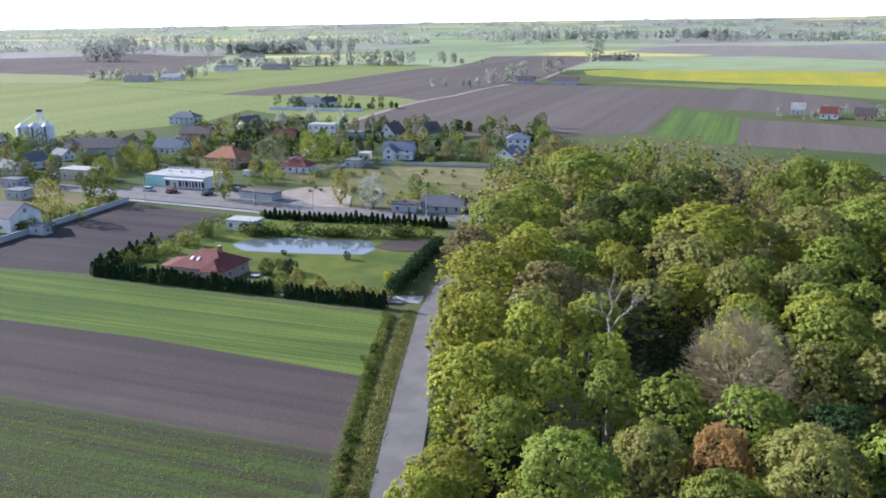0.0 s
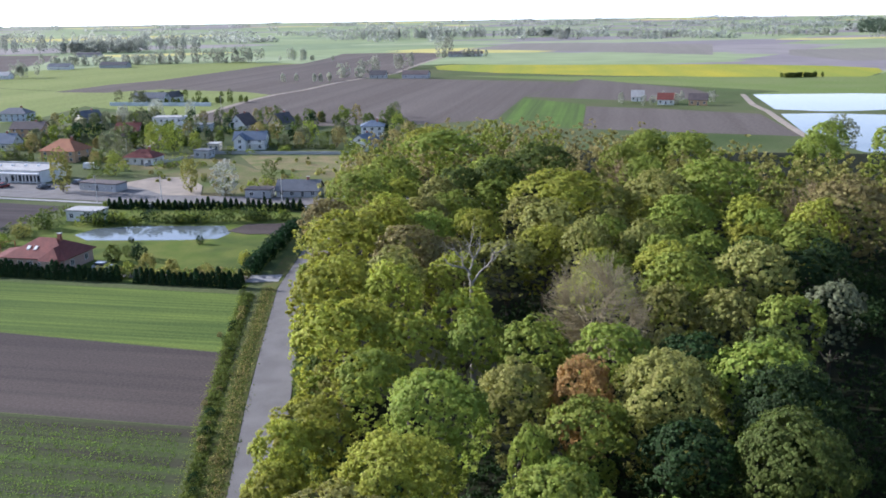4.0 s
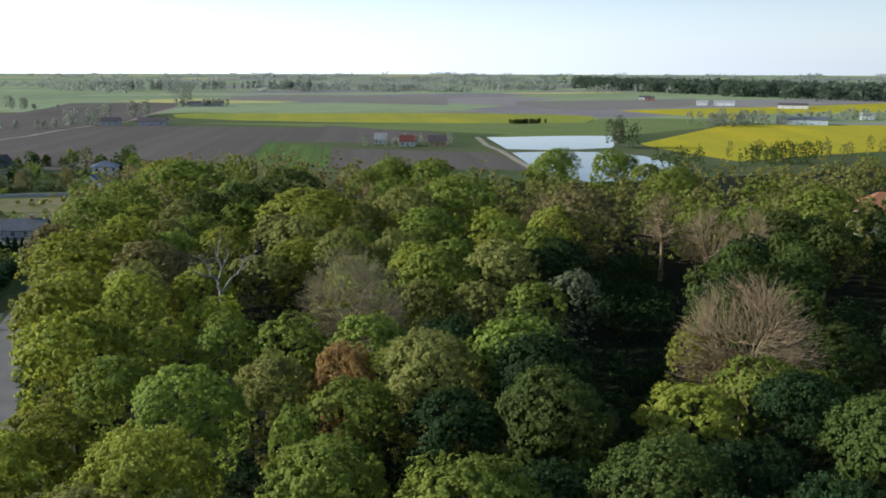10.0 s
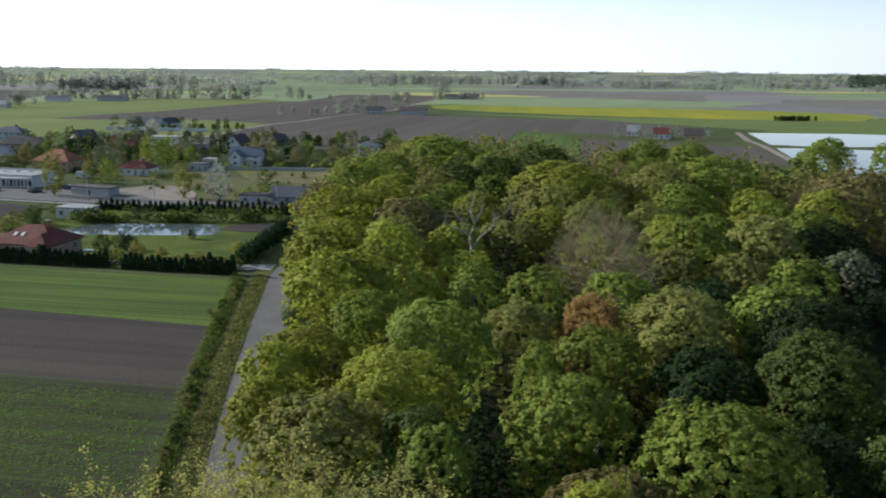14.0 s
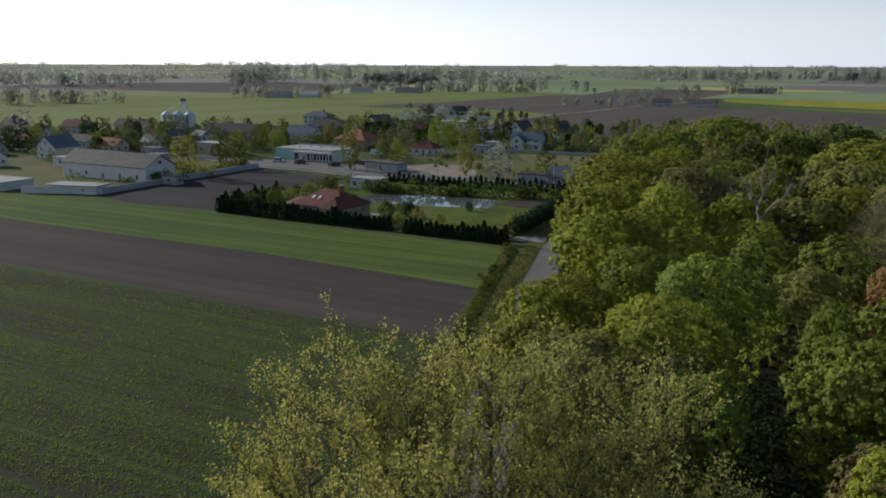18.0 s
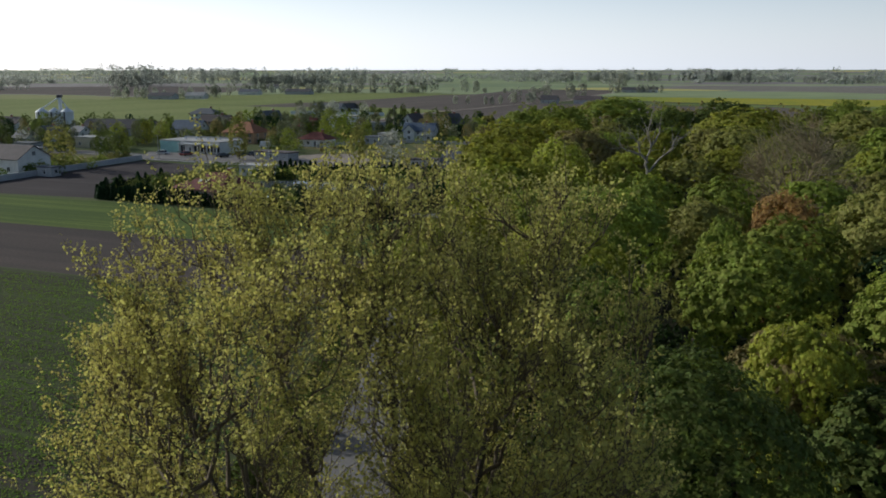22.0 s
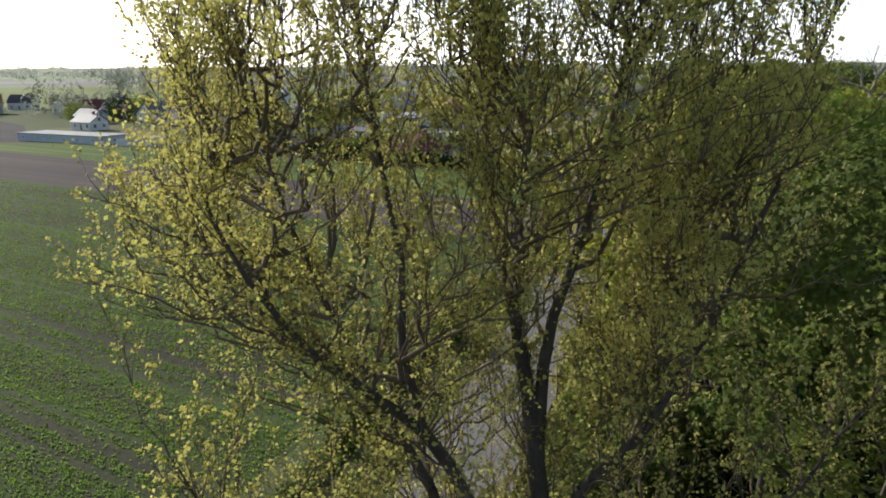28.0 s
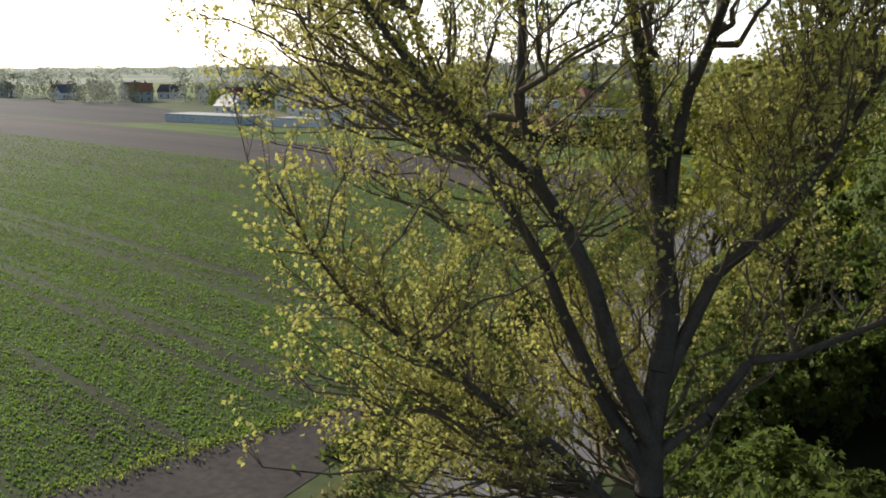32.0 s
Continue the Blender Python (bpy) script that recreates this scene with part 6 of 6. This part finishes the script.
def car(x, y, turn, mat, label, long=4.3, tall=1.45, van=False):
    root = tagged(new("van" if van else "car"), label, "van" if van else "car", "parked vehicles")
    root.matrix_basis = pose(x, y, 0.12, 0, 0, turn)
    h = long / 2
    body = solid("body", [(-h, -0.85, 0.3), (h, -0.85, 0.3), (h, 0.85, 0.3), (-h, 0.85, 0.3), (-h, -0.88, 0.85), (h - 0.1, -0.88, 0.8), (h - 0.1, 0.88, 0.8), (-h, 0.88, 0.85)], BOX, mat, root)
    c0, c1 = (-h + 0.05, h - 0.9) if van else (-h + 0.4, h - 1.3)
    solid("cabin", [(c0, -0.84, 0.84), (c1 + 0.35, -0.84, 0.8), (c1 + 0.35, 0.84, 0.8), (c0, 0.84, 0.84), (c0 + 0.25, -0.68, tall), (c1 - 0.35, -0.68, tall), (c1 - 0.35, 0.68, tall), (c0 + 0.25, 0.68, tall)], BOX, mat if van else M["glass"], root)
    if not van:
        box("top", c0 + 0.22, c1 - 0.32, -0.7, 0.7, tall, tall + 0.04, mat, root)
    for sx in (-h + 0.8, h - 0.85):
        for sy in (-0.8, 0.8):
            link("wheel", limbs_mesh("wheel", [((sx, sy - 0.11, 0.31), (sx, sy + 0.11, 0.31), 0.31, 0.31), ((sx, sy - 0.11, 0.31), (sx, sy - 0.12, 0.31), 0.31, 0.01), ((sx, sy + 0.11, 0.31), (sx, sy + 0.12, 0.31), 0.31, 0.01)], 14), root, "", M["rubber"])
    return body


M["car_white"] = material("white_car_paint", (0.75, 0.75, 0.76), rough=0.3, spread=0.02, bump=0.0, spec=0.5)
M["car_silver"] = material("silver_car_paint", (0.42, 0.44, 0.46), rough=0.3, spread=0.02, bump=0.0, spec=0.5)
M["car_dark"] = material("dark_car_paint", (0.06, 0.07, 0.09), rough=0.3, spread=0.02, bump=0.0, spec=0.5)
M["car_red"] = material("red_car_paint", (0.30, 0.05, 0.04), rough=0.3, spread=0.02, bump=0.0, spec=0.5)
car(-34.0, 133.0, -15, M["car_silver"], "silver car parked beside the villa")
car(-79.5, 211.5, -10, M["car_white"], "pale car parked before the shop")
car(-73.0, 209.0, 65, M["car_red"], "dark red car parked before the shop")
car(-63.0, 205.5, 60, M["car_dark"], "dark car parked before the shop")
car(-58.5, 231.0, -15, M["car_white"], "white van parked by the houses", 5.4, 2.3, True)
car(-56.5, 210.0, 70, M["car_dark"], "dark car in the yard")
car(-113.0, 232.0, 0, M["car_white"], "white car in a yard")


def pole(x, y, tall, label):
    root = tagged(new("utility_pole"), label, "pole", "utility poles")
    root.location = (x, y, 0)
    link("mast", limbs_mesh("mast", [((0, 0, -0.2), (0, 0, tall), 0.14, 0.09)], 8), root, "", M["concrete"])
    box("crossarm", -0.9, 0.9, -0.06, 0.06, tall - 0.5, tall - 0.38, M["wood"], root)
    for k in (-0.75, 0, 0.75):
        link("insulator", limbs_mesh("insulator", [((k, 0, tall - 0.38), (k, 0, tall - 0.2), 0.05, 0.03)], 6), root, "", M["frame"])


for x, y in ((-76, 199), (-47, 186.5), (-33, 182), (-8, 174.5), (4.5, 170.5), (-52, 244), (-40, 380)):
    pole(x, y, 8.0, "concrete utility pole beside the street")

# ---- distance: groves, tree rows, the far wood ----
r3 = np.random.default_rng(23)


def grove(name, x, y, n, sx, sy, tall, kind, label, leaves=230, leaf=0.85, slim=0.27):
    """A clump of far trees; slim: crown radius as a share of the height."""
    rows = [(x + r3.uniform(-1.7, 1.7) * sx, y + r3.uniform(-1.7, 1.7) * sy, tall * r3.uniform(0.7, 1.1), tall * slim * r3.uniform(0.75, 1.2)) for _ in range(n)]
    return joined_trees(name, rows, kind, label, leaves, leaf)


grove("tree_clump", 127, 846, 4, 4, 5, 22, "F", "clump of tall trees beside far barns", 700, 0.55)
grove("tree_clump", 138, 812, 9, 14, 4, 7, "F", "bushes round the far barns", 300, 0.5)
grove("tree_clump", 62, 655, 5, 6, 5, 12, "F", "haze-paled trees beside the lane barns", 500, 0.5)
grove("tree_clump", 38, 600, 4, 4, 4, 12, "F", "haze-paled trees beside the lane", 500, 0.5)
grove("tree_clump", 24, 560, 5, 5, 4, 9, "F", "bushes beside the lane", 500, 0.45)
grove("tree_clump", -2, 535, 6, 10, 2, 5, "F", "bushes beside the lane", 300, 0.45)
grove("poplar_clump", -110, 824, 6, 8, 5, 17, "F", "grove of haze-paled trees in the fields", 600, 0.55, 0.22)
grove("poplar_clump", -76, 798, 8, 10, 5, 15, "F", "grove of haze-paled trees in the fields", 600, 0.55, 0.22)
grove("poplar_clump", -54, 792, 5, 6, 5, 14, "F", "grove of haze-paled trees in the fields", 600, 0.55, 0.22)
grove("poplar_clump", -18, 772, 6, 10, 4, 15, "F", "row of haze-paled poplars in the fields", 400, 0.5, 0.13)
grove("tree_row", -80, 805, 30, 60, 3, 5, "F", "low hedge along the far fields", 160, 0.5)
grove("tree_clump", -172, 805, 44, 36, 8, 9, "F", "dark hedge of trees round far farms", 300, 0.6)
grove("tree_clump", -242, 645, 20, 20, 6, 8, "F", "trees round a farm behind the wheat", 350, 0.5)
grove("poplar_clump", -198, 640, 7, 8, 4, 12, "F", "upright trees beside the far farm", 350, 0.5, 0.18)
grove("tree_clump", -64, 432, 10, 14, 4, 5, "D", "shrubs round the farm in the fields", 300, 0.3)
grove("tree_clump", -86, 418, 6, 5, 4, 7, "W", "trees round the farm in the fields", 500, 0.32)
grove("hedge", -52, 410, 26, 14, 2, 3, "D", "dark hedge round the farm's garden", 200, 0.3)
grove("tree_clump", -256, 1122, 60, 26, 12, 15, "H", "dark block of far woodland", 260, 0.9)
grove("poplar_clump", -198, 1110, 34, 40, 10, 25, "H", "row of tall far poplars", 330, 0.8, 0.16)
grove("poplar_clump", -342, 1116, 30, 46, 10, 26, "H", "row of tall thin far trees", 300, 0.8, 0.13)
grove("tree_clump", -467, 1150, 22, 24, 14, 27, "H", "tall haze-paled grove on the horizon", 420, 0.9)
grove("tree_clump", -400, 962, 12, 16, 8, 20, "H", "tall haze-paled grove beyond the village", 420, 0.8)
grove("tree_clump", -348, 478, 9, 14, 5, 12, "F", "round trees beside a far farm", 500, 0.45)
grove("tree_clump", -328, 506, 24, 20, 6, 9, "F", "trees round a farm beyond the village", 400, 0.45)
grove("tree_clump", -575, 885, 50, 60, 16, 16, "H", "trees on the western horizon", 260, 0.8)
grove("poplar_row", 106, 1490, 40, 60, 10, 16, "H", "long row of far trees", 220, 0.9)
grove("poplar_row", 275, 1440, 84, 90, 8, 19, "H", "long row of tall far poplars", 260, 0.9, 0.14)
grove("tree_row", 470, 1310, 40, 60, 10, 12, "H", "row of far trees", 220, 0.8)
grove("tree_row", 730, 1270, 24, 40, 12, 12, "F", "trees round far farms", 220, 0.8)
grove("pond_trees", 228, 306, 6, 3, 4, 13, "W", "pale poplars between the ponds", 1400, 0.24, 0.2)
grove("pond_trees", 147.5, 227, 3, 2.0, 1.5, 9, "W", "pale willow at the pond's edge", 1600, 0.2, 0.4)
grove("pond_trees", 225, 226, 26, 26, 8, 8, "D", "bushes between the ponds and the rape field", 500, 0.26)
grove("pond_trees", 300, 240, 26, 40, 8, 7, "L", "bushes along the rape field", 450, 0.28)
grove("field_shrubs", 280, 474, 34, 7, 1.5, 3.0, "D", "dark thicket in the rape strip", 300, 0.32)
grove("farm_trees", 146, 352, 12, 14, 5, 5, "F", "shrubs round the red-roofed farm", 400, 0.26)
grove("hall_trees", 395, 410, 26, 22, 8, 9, "F", "trees beside the blue hall", 320, 0.45)
grove("hall_trees", 500, 425, 26, 30, 8, 7, "F", "trees beside the blue hall", 320, 0.45)
rows = []
for k in range(760):
    f = r3.random()
    x, y = 872 + (795 - 872) * f, 1345 + (520 - 1345) * f
    dep_ = r3.random() ** 0.7 * 330
    rows.append((x + dep_ * 0.62 + r3.normal() * 8, y + dep_ * 0.78 + r3.normal() * 8, 17 * r3.uniform(0.8, 1.15), 6.5))
joined_trees("far_forest", rows, "T", "dark forest along the eastern horizon", 70, 2.0, LEAF["E"])
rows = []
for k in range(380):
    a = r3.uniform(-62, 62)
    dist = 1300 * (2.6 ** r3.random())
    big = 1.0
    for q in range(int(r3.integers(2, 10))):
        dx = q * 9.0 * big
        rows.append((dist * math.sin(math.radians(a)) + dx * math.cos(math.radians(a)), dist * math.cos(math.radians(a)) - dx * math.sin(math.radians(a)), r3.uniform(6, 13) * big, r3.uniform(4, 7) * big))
joined_trees("horizon_trees", rows, "H", "haze-paled scattered tree rows out to the horizon", 40, 1.7)

# ---- from plan units to metres ----
IN_METRES = {"house", "pavilion", "shop", "building", "barn", "shed", "garage", "farm building", "car", "van", "pole", "swing"}
for ob in list(scene.objects):
    if ob.parent or ob.type not in {"MESH", "EMPTY"}:
        continue
    if ob.get("category") in IN_METRES:
        ob.location = (ob.location.x * UNIT, ob.location.y * UNIT, ob.location.z)
    else:
        ob.matrix_basis = Matrix.Scale(UNIT, 4) @ ob.matrix_basis
